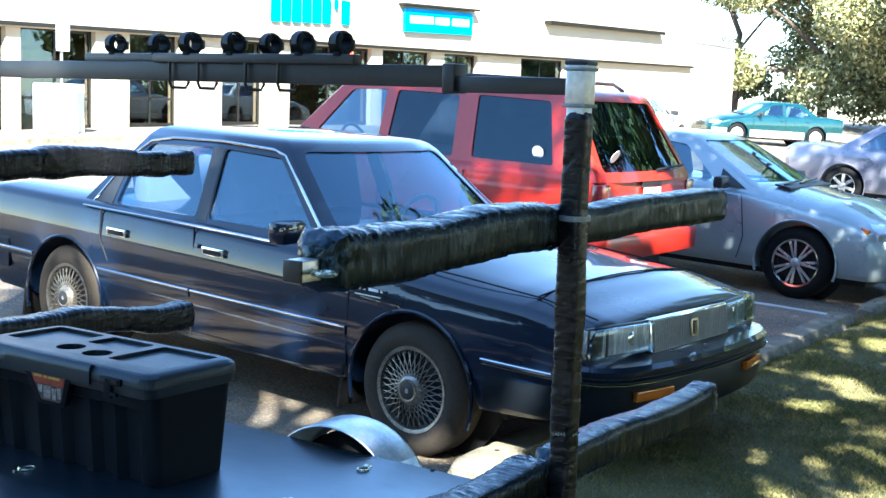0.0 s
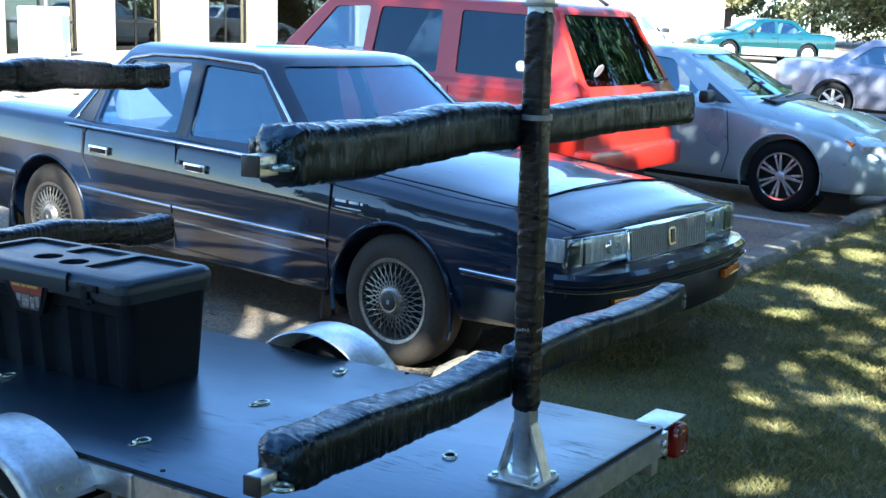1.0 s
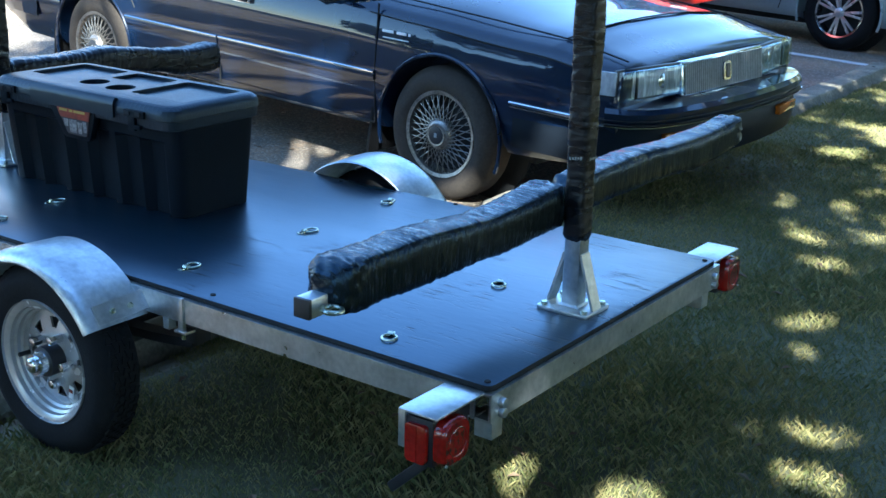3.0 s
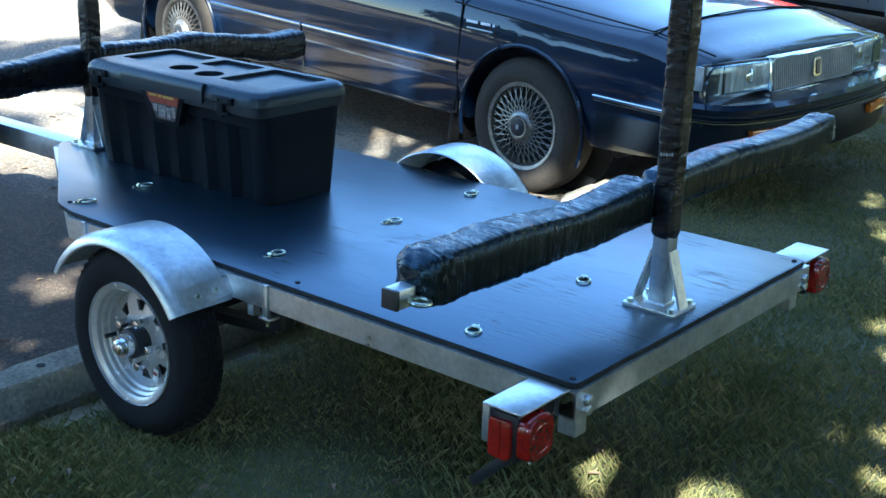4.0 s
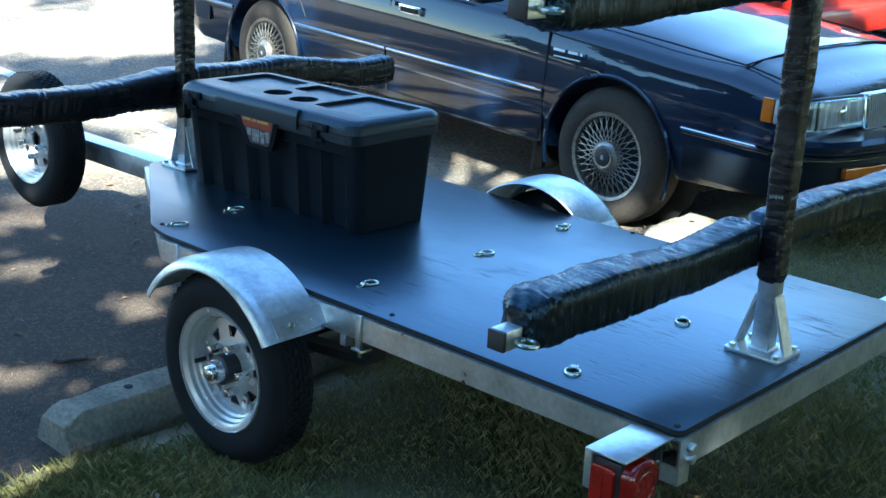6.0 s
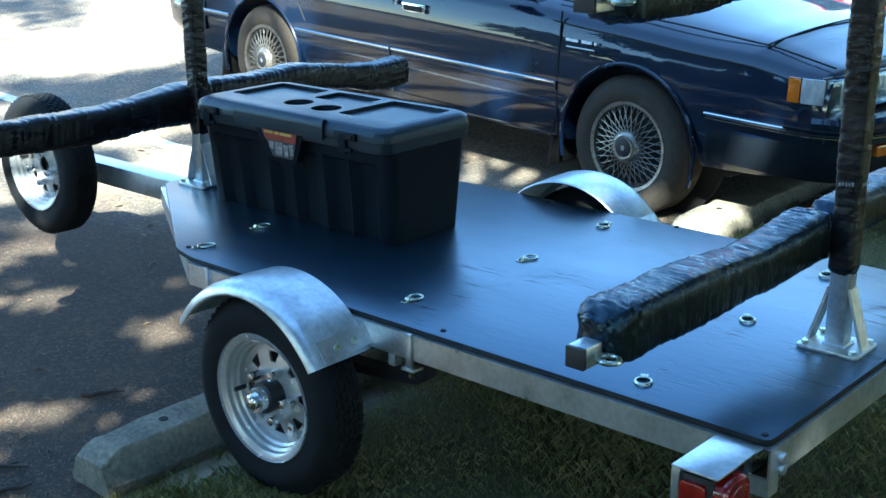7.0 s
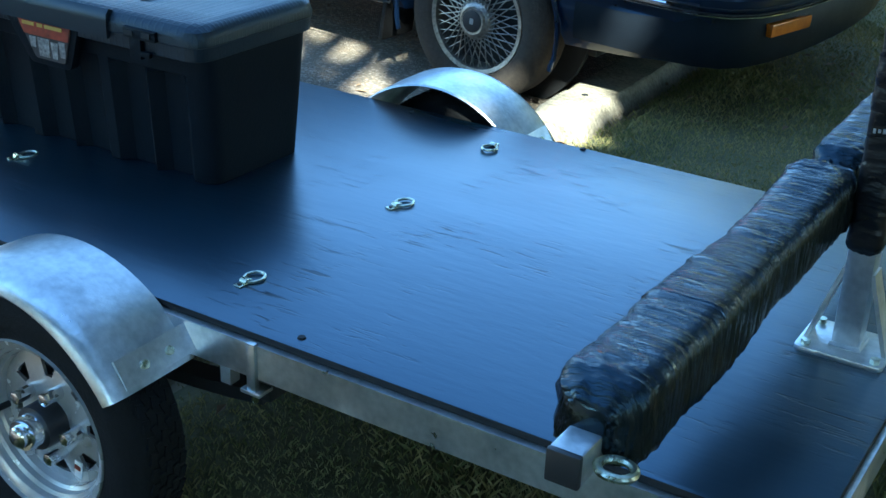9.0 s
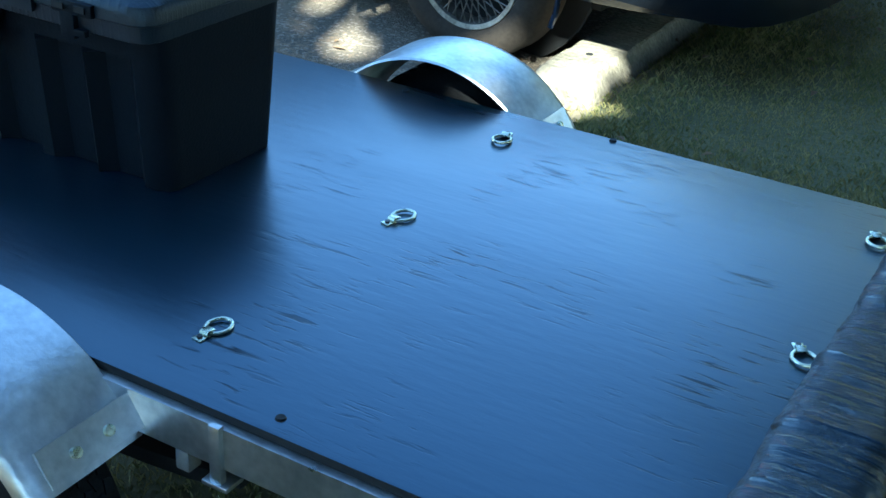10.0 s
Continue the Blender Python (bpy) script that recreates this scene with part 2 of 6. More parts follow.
M["silver_paint"] = mat("pale silver-green car paint", (0.36, 0.42, 0.44), (0.31, 0.36, 0.38), 0.3, 0.35, 3, 40, coat=1.0)
M["lilac_paint"] = mat("pale silver-lilac car paint", (0.24, 0.235, 0.29), (0.2, 0.195, 0.245), 0.3, 0.35, 3, 40, coat=1.0)
M["white_paint"] = mat("white car paint", (0.8, 0.8, 0.78), (0.72, 0.72, 0.7), 0.35, 0.0, 3, 40, coat=0.6)
M["teal_paint"] = mat("teal car paint", (0.0, 0.045, 0.05), (0.0, 0.035, 0.04), 0.3, 0.2, 3, 40, coat=1.0)
M["glass"] = glass_mat("car glass", (0.74, 0.8, 0.84), 0.0, 0.1)
M["lamp_cover"] = glass_mat("clear lamp cover", (0.96, 0.97, 0.98), 0.0, 0.05)
M["glass_dark"] = glass_mat("privacy glass", (0.16, 0.19, 0.23), 0.0, 0.05)
M["shop_glass"] = glass_mat("shop glass", (0.72, 0.68, 0.62), 0.0, 0.07)
M["seat"] = mat("blue-grey cloth seat", (0.11, 0.15, 0.24), (0.08, 0.11, 0.18), 0.9, 0.0, 10, 200, 0.3, 300)
M["lamp_glass"] = mat("headlamp glass", (0.62, 0.66, 0.68), (0.4, 0.43, 0.45), 0.1, 0.3, 12, 50, 0.3, 60, coat=1.0)
M["reflector"] = mat("ribbed lamp reflector", (0.62, 0.64, 0.66), (0.22, 0.23, 0.25), 0.25, 0.2, 9, 40, 0.5, 45, stretch=(1, 2.4, 0.5))
M["concrete"] = mat("weathered concrete", (0.31, 0.26, 0.185), (0.085, 0.076, 0.05), 0.95, 0.0, 7, 70, 1.0, 50)
M["asphalt"] = mat("worn asphalt", (0.25, 0.195, 0.135), (0.06, 0.049, 0.037), 0.9, 0.0, 1.5, 95, 1.0, 120, rvar=0.06)
aggregate(M["asphalt"], 95, 0.2, (0.42, 0.34, 0.26), (-2.4, -1.0), 3.0)
M["line_paint"] = mat("worn white line paint", (0.62, 0.62, 0.6), (0.4, 0.4, 0.39), 0.8, 0.0, 8, 60)
M["soil"] = mat("lawn soil and thatch", (0.15, 0.13, 0.058), (0.07, 0.072, 0.03), 0.95, 0.0, 3, 60, 0.8, 60)
M["grass"] = mat("grass blades", (0.33, 0.27, 0.11), (0.13, 0.14, 0.05), 0.85, 0.0, 1.7, 7, isl=0.38, spec=0.1)
M["dry_leaf"] = mat("dry leaf", (0.2, 0.13, 0.07), (0.12, 0.07, 0.035), 0.8, isl=0.4)
M["leaf"] = mat("tree leaves", (0.09, 0.13, 0.03), (0.03, 0.055, 0.014), 0.55, 0.0, 0.8, 12, isl=0.5)
# far leaves: backlight and haze brightened into the yellow-green colour
M["leaf_light"] = mat("yellow-green leaves paled for backlight and haze", (0.4, 0.36, 0.15), (0.1, 0.11, 0.04), 0.55, 0.0, 0.8, 12, isl=0.5)
M["bark"] = mat("tree bark", (0.13, 0.09, 0.065), (0.06, 0.045, 0.035), 0.95, 0.0, 4, 30, 0.8, 25, stretch=(1, 1, 0.3))
M["stucco"] = mat("cream stucco", (0.52, 0.44, 0.32), (0.46, 0.385, 0.275), 0.85, 0.0, 0.6, 30, 0.3, 60)
M["white_wall"] = mat("white painted wall", (0.8, 0.8, 0.78), (0.72, 0.72, 0.7), 0.8, 0.0, 0.6, 30, 0.2, 60)
M["shop_frame"] = mat("dark bronze window frame", (0.03, 0.028, 0.025), (0.02, 0.018, 0.016), 0.4, 0.5)
M["shop_inside"] = mat("dim shop interior", (0.3, 0.19, 0.12), (0.06, 0.04, 0.03), 0.9, 0.0, 1.5, 8)
M["cyan_sign"] = mat("cyan sign letters", (0.0, 0.36, 0.6), (0.0, 0.3, 0.52), 0.4)
M["blue_sign"] = mat("bright blue sign panel", (0.01, 0.32, 0.62), (0.01, 0.28, 0.56), 0.4)
M["white_plain"] = mat("white plastic", (0.8, 0.8, 0.8), (0.7, 0.7, 0.7), 0.5)
M["neon_red"] = mat("red neon", (0.8, 0.05, 0.02), (0.8, 0.05, 0.02), 0.4, emit=(1.0, 0.08, 0.04), emit_s=2.0)
M["sticker_red"] = mat("orange-red label", (0.35, 0.05, 0.015), (0.12, 0.02, 0.01), 0.4, 0.0, 25, 90)
M["sticker_pale"] = mat("printed label picture", (0.4, 0.37, 0.33), (0.04, 0.035, 0.035), 0.4, 0.0, 70, 160)
M["sticker_pic"] = mat("dark printed label", (0.06, 0.05, 0.045), (0.02, 0.018, 0.018), 0.4, 0.0, 60, 150)
M["caption"] = mat("yellow print", (0.45, 0.3, 0.05), (0.4, 0.25, 0.04), 0.5)
M["sand"] = mat("sandy bare soil", (0.3, 0.24, 0.15), (0.18, 0.14, 0.08), 0.95, 0.0, 5, 60, 0.6, 60)
M["wood"] = mat("dry twig", (0.07, 0.05, 0.035), (0.035, 0.025, 0.02), 0.9, 0.0, 10, 60, 0.4, 60)
M["grit"] = mat("loose grit", (0.17, 0.14, 0.105), (0.07, 0.06, 0.045), 0.95, 0.0, 9, 60)


# ---- mesh helpers ----
def box(sx, sy, sz, loc=(0, 0, 0), rot=(0, 0, 0), bev=0.0, seg=2):
    bm = bmesh.new()
    bmesh.ops.create_cube(bm, size=1.0)
    bmesh.ops.scale(bm, vec=(sx, sy, sz), verts=bm.verts)
    if bev:
        bmesh.ops.bevel(bm, geom=bm.edges[:], offset=bev, segments=seg, profile=0.6, affect="EDGES")
    bmesh.ops.transform(bm, matrix=pose(*loc, *rot), verts=bm.verts)
    return bm


def span(x0, x1, y0, y1, z0, z1, bev=0.0):
    return box(x1 - x0, y1 - y0, z1 - z0, ((x0 + x1) / 2, (y0 + y1) / 2, (z0 + z1) / 2), bev=bev)


def cyl(r, depth, loc=(0, 0, 0), rot=(0, 0, 0), seg=20, r2=None, bev=0.0):
    bm = bmesh.new()
    bmesh.ops.create_cone(bm, cap_ends=True, segments=seg, radius1=r, radius2=r if r2 is None else r2, depth=depth)
    if bev:
        es = [e for e in bm.edges if len(e.link_faces) == 2 and e.calc_face_angle(0) > 0.8]
        bmesh.ops.bevel(bm, geom=es, offset=bev, segments=2, profile=0.6, affect="EDGES")
    bmesh.ops.transform(bm, matrix=pose(*loc, *rot), verts=bm.verts)
    return bm


def add(*bms):
    """Joins several bmeshes into the first."""
    for o in bms[1:]:
        me = bpy.data.meshes.new("tmp")
        o.to_mesh(me)
        bms[0].from_mesh(me)
        bpy.data.meshes.remove(me)
        o.free()
    return bms[0]


def moved(bm, m):
    bmesh.ops.transform(bm, matrix=m, verts=bm.verts)
    return bm


def rings(sections, closed=True, caps=True, loop=False):
    """A skin over rings of equally many points."""
    bm = bmesh.new()
    vs = [[bm.verts.new(p) for p in s] for s in sections]
    k = len(vs[0])
    pairs = list(zip(vs, vs[1:])) + ([(vs[-1], vs[0])] if loop else [])
    for a, b in pairs:
        for i in range(k if closed else k - 1):
            j = (i + 1) % k
            bm.faces.new((a[i], a[j], b[j], b[i]))
    if caps and closed and not loop:
        bm.faces.new(vs[0][::-1])
        bm.faces.new(vs[-1])
    bmesh.ops.recalc_face_normals(bm, faces=bm.faces)
    return bm


def lathe(profile, seg=40, axis="y"):
    """Turns (radius, along) points about the axis, as a closed ring section."""
    secs = []
    for i in range(seg):
        a = 2 * math.pi * i / seg
        c, s = math.cos(a), math.sin(a)
        secs.append([(r * c, h, r * s) if axis == "y" else (r * c, r * s, h) for r, h in profile])
    return rings(secs, closed=True, caps=False, loop=True)


def slab(poly, t, plane="xy", at=0.0, bev=0.0):
    """A flat polygon of thickness t; plane xy: from z = at upwards; xz: from y = at; yz: from x = at."""
    f = {"xy": lambda u, v, w: (u, v, w), "xz": lambda u, v, w: (u, w, v), "yz": lambda u, v, w: (w, u, v)}[plane]
    bm = rings([[f(u, v, at) for u, v in poly], [f(u, v, at + t) for u, v in poly]])
    if bev:
        es = [e for e in bm.edges if e.calc_face_angle(0) > 1.0]
        bmesh.ops.bevel(bm, geom=es, offset=bev, segments=2, profile=0.6, affect="EDGES")
    return bm


def tube(pts, r, seg=8, loop=False, caps=True):
    """A round bar along points."""
    pts = [Vector(p) for p in pts]
    secs = []
    n = len(pts)
    for i, p in enumerate(pts):
        a = pts[(i - 1) % n] if (loop or i) else p
        b = pts[(i + 1) % n] if (loop or i < n - 1) else p
        d = (b - a).normalized()
        u = d.cross(Vector((0.13, 0.21, 0.97))).normalized()
        if u.length < 0.1:
            u = Vector((1, 0, 0))
        v = d.cross(u)
        rr = r[i] if isinstance(r, (list, tuple)) else r
        secs.append([p + rr * (math.cos(t) * u + math.sin(t) * v) for t in (2 * math.pi * k / seg for k in range(seg))])
    return rings(secs, loop=loop, caps=caps)


def rounded(poly, r, seg=4):
    """A polygon with its corners rounded."""
    out = []
    n = len(poly)
    for i in range(n):
        p, a, b = Vector(poly[i]), Vector(poly[i - 1]), Vector(poly[(i + 1) % n])
        k = min(r, (a - p).length * 0.45, (b - p).length * 0.45)
        s, e = p + (a - p).normalized() * k, p + (b - p).normalized() * k
        for j in range(seg + 1):
            t = j / seg
            out.append(tuple((1 - t) ** 2 * s + 2 * t * (1 - t) * p + t * t * e))
    return out


def mesh_of(bm, name, smooth=40):
    me = bpy.data.meshes.new(name)
    bm.to_mesh(me)
    bm.free()
    if smooth:
        me.shade_smooth()
        me.set_sharp_from_angle(angle=radians(smooth))
    return me


def part(name, bm, material, parent=None, label="", smooth=40):
    me = mesh_of(bm, name, smooth) if isinstance(bm, bmesh.types.BMesh) else bm
    if material and not me.materials:
        me.materials.append(material)
    ob = new(name, me)
    if parent:
        ob.parent = parent
    if label:
        tagged(ob, label)
    return ob


def thing(name, label, category, m=None, group="", kind=""):
    ob = new(name)
    ob.empty_display_size = 0.1
    if m:
        ob.matrix_world = m
    return tagged(ob, label, category, group, kind)


def cut(bm, cutters, smooth=40):
    """bm less the cutters, as a mesh."""
    base = bpy.data.objects.new("tmp_base", mesh_of(bm, "tmp_base", 0))
    scene.collection.objects.link(base)
    gone = [base]
    for c in cutters:
        o = bpy.data.objects.new("tmp_cut", mesh_of(c, "tmp_cut", 0))
        scene.collection.objects.link(o)
        gone.append(o)
        md = base.modifiers.new("cut", "BOOLEAN")
        md.operation, md.solver, md.object = "DIFFERENCE", "EXACT", o
    me = bpy.data.meshes.new_from_object(base.evaluated_get(bpy.context.evaluated_depsgraph_get()))
    for o in gone:
        old = o.data
        bpy.data.objects.remove(o)
        bpy.data.meshes.remove(old)
    me.shade_smooth()
    me.set_sharp_from_angle(angle=radians(smooth))
    return me


# ---- ground ----
STOP_X = -1.62


def lot_z(x, y):
    """The car park rises away from the lawn and along the row."""
    side = max(0.3, min(1.0, (-4 - x) / 9))
    return -0.042 + 0.041 * (-2.03 - max(x, -24)) + 0.02 * side * max(0.0, min(y, 22) - 9)


def ground_z(x, y):
    if x <= STOP_X:
        return lot_z(x, y)
    edge = lot_z(STOP_X, y)
    k = min(1.0, (x - STOP_X) / 0.3)
    return edge + (0.018 + lot_z(-2.03, y) + 0.042 - edge) * k * k * (3 - 2 * k)


def build_ground():
    xs = [-400, -150, -60, -40, -24] + [-24 + i for i in range(1, 20)] + [-4.2, -3.4, -2.6, -2.0, -1.75, STOP_X] + [STOP_X + 0.05 * i for i in range(1, 7)] + [-1 + 0.5 * i for i in range(0, 12)] + [8, 15, 40, 120, 400]
    ys = [-400, -120, -40, -20, -10] + [-6 + 0.5 * i for i in range(31)] + [11, 13, 16, 20, 25, 30, 40, 60, 90, 160, 400]
    bm = bmesh.new()
    g = [[bm.verts.new((x, y, ground_z(x, y) + (0.008 * noise.noise((x * 1.7, y * 1.7, 0)) if abs(x) < 6 and x > -1.3 else 0))) for y in ys] for x in xs]
    for i in range(len(xs) - 1):
        for j in range(len(ys) - 1):
            f = bm.faces.new((g[i][j], g[i + 1][j], g[i + 1][j + 1], g[i][j + 1]))
            f.material_index = 0 if xs[i + 1] <= STOP_X else (2 if xs[i + 1] <= STOP_X + 0.16 else 1)
    ob = part("ground", bm, None, None, smooth=30)
    ob.data.materials.append(M["asphalt"])
    ob.data.materials.append(M["soil"])
    ob.data.materials.append(M["sand"])
    return tagged(ob, "asphalt car park beside a shaded lawn", "ground", kind="structure")


build_ground()


def stall_line(y, x0, x1):
    bm = bmesh.new()
    n = 24
    rows_ = []
    for i in range(n + 1):
        x = x0 + (x1 - x0) * i / n
        w = 0.05 + 0.006 * noise.noise((x * 5, y, 3))
        rows_.append([(x, y - w, lot_z(x, y) + 0.005), (x, y + w, lot_z(x, y) + 0.005), (x, y + w, lot_z(x, y) + 0.001), (x, y - w, lot_z(x, y) + 0.001)])
    ob = part("stall_line", rings(rows_), M["line_paint"], None)
    return tagged(ob, "worn white painted parking stall line on asphalt", "road marking", "stall lines", "structure")


for y in (-1.85, 1.38, 4.62, 7.85, 11.1, 14.3):
    stall_line(y, -7.0, -1.85)


def wheel_stop(x, y0, y1, turn=0.0, wide=1.0):
    """A precast concrete wheel stop: flat top, sloping faces, bevelled ends, pin holes, chipped arrises."""
    L = y1 - y0
    half = [(0.092, -0.05), (0.092, 0.028), (0.09, 0.032), (0.064, 0.108), (0.059, 0.114), (0.055, 0.115)]
    prof = [(u * wide, v) for u, v in half] + [(0.0, 0.116)] + [(-u * wide, v) for u, v in half[::-1]]
    secs = []
    n = 60
    for i in range(n + 1):
        t = i / n
        yy = -L / 2 + L * t
        e = min(t, 1 - t) * L
        drop = max(0.0, 1 - e / 0.05)
        ring = []
        for u, v in prof:
            edge = max(0.0, 1 - abs(abs(u) / wide - 0.058) / 0.02) if v > 0.09 else 0.0
            chip = edge * 0.014 * max(0.0, noise.noise((yy * 11 + y0, u * 9, 3)) - 0.12)
            w = 0.003 * noise.noise((u * 25, yy * 12, v * 25 + y0))
            ring.append((u * (1 - 0.1 * drop) * (1 - chip * 3) + w, yy, (v * (1 - 0.3 * drop) if v > 0.031 else v) - chip + (0.003 * noise.noise((u * 30, yy * 14, y0)) if v > 0.03 else 0)))
        secs.append(ring)
    ob = part("wheel_stop", rings(secs), M["concrete"], smooth=18)
    for k in (-0.37, 0.37):
        # flat near-black disc on the top, the hole's shade as colour
        part("pin_hole", cyl(0.013, 0.006, (0, L * k, 0.115)), M["dark"], ob)
    ob.matrix_world = pose(x, (y0 + y1) / 2, lot_z(x, y0), 0, 0, turn)
    return tagged(ob, "weathered chipped concrete wheel stop at the lawn's edge", "wheel stop", "wheel stops")


wheel_stop(-1.7, -0.93, 0.91)
wheel_stop(-1.63, 1.9, 3.85, 1, 1.45)
wheel_stop(-1.6, 5.0, 7.45, 1.5, 1.25)
wheel_stop(-1.6, 7.85, 10.3, 1.5)

# ---- trailer ----
DECK = 0.49
Y0, Y1 = -0.56, 0.53          # side edges of the deck
YC = (Y0 + Y1) / 2
trailer = thing("kayak_trailer", "galvanised kayak trailer with black plywood deck, wheels on the lawn", "trailer", pose(0, 0, 0))


def deck_outline(grow=0.0):
    near = [(0 + grow, Y0 - grow), (-1.70, Y0 - grow), (-1.80, Y0 + 0.025 - grow), (-2.42 - grow, YC - 0.10 - grow)]
    far = [(x, 2 * YC - y) for x, y in near[::-1]]
    return near + far


def rail(a, b, h=0.06, w=0.045, top=DECK - 0.014):
    """A folded C channel from a to b, open inwards."""
    a, b = Vector((*a, 0)), Vector((*b, 0))
    d = (b - a).normalized()
    nrm = Vector((-d.y, d.x, 0))
    t = 0.005
    sec = [(0, 0), (w, 0), (w, -t), (t, -t), (t, -h + t), (w, -h + t), (w, -h), (0, -h)]
    return rings([[p + nrm * u + Vector((0, 0, top + v)) for u, v in sec] for p in (a, b)])


def build_trailer():
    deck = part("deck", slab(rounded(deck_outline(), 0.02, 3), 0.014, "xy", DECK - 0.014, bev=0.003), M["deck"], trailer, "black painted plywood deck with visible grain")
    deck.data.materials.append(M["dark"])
    # edges and underside near-black: the overhang's shade painted over the black rim
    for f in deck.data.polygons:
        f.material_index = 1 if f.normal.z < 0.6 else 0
    out = deck_outline(0.012)
    part("side_rail", rail(out[1], (-0.03, out[0][1])), M["galv"], trailer)
    part("side_rail", rail((-0.03, out[7][1]), out[6]), M["galv"], trailer)
    part("rear_rail", rail((0.008, Y0 - 0.007), (0.008, Y1 + 0.007), 0.062), M["galv"], trailer)
    part("front_rail", rail(out[3], (-1.72, Y0 - 0.0)), M["galv"], trailer)
    part("front_rail", rail((-1.72, Y1 + 0.0), out[4]), M["galv"], trailer)
    part("nose_plate", span(-2.432, -2.427, YC - 0.105, YC + 0.105, 0.412, 0.478), M["galv"], trailer)
    part("tongue", span(-3.75, -2.30, YC - 0.038, YC + 0.038, 0.396, 0.472, 0.004), M["galv"], trailer)
    cp = part("coupler", add(span(-3.98, -3.74, YC - 0.03, YC + 0.03, 0.44, 0.5, 0.012), cyl(0.035, 0.05, (-3.96, YC, 0.45), seg=20, bev=0.008)), M["galv_dull"], trailer)
    part("latch", box(0.09, 0.02, 0.012, (-3.87, YC, 0.515), (0, -8, 0), 0.004), M["zinc"], cp)
    for x in (-0.55, -1.5):
        part("cross_member", span(x - 0.025, x + 0.025, Y0 + 0.05, Y1 - 0.05, 0.405, 0.47), M["galv_dull"], trailer)
    part("axle", span(-1.263, -1.213, -0.64, 0.615, 0.243, 0.293, 0.006), M["black_paint"], trailer)
    for s, y in ((-1, Y0 + 0.07), (1, Y1 - 0.07)):
        sp = [(x, y, 0.33 + 0.28 * (x + 1.22) ** 2 - 0.02) for x in np.linspace(-1.52, -0.92, 9)]
        part("leaf_spring", rings([[(x, yy - 0.022, z - 0.012), (x, yy + 0.022, z - 0.012), (x, yy + 0.022, z + 0.012), (x, yy - 0.022, z + 0.012)] for x, yy, z in sp]), M["black_paint"], trailer)
        for x in (-1.52, -0.92):
            part("spring_hanger", span(x - 0.02, x + 0.02, y - 0.025, y + 0.025, 0.335, 0.41, 0.004), M["black_paint"], trailer)
    # stake brackets on the side rails
    for y, s in ((Y0 + 0.004, -1), (Y1 - 0.004, 1)):
        for x in (-0.885, -1.62):
            b = add(box(0.018, 0.012, 0.088, (x, y + s * 0.018, 0.437), bev=0.003), box(0.04, 0.034, 0.007, (x, y + s * 0.01, 0.393), bev=0.002))
            br = part("stake_bracket", b, M["galv"], trailer)
            part("bolt", cyl(0.006, 0.02, (x, y + s * 0.014, 0.382), seg=8), M["zinc"], br)
        part("foot", box(0.022, 0.024, 0.035, (-0.945, y + s * 0.004, 0.402), bev=0.003), M["galv_dull"], trailer)
    # legs under the rear corners
    for y in (Y0 + 0.02, Y1 - 0.06):
        part("rear_leg", span(-0.05, -0.005, y, y + 0.04, 0.362, 0.418, 0.003), M["galv"], trailer)
    # deck screws
    for x, y in ((-0.02, Y0 + 0.02), (-0.02, Y1 - 0.03), (-0.821, Y0 + 0.03), (-0.855, Y1 - 0.01), (-1.778, Y0 + 0.05), (-1.3, Y1 - 0.03)):
        part("deck_screw", cyl(0.008, 0.004, (x, y, DECK + 0.001), seg=10, r2=0.006), M["dark"], deck)


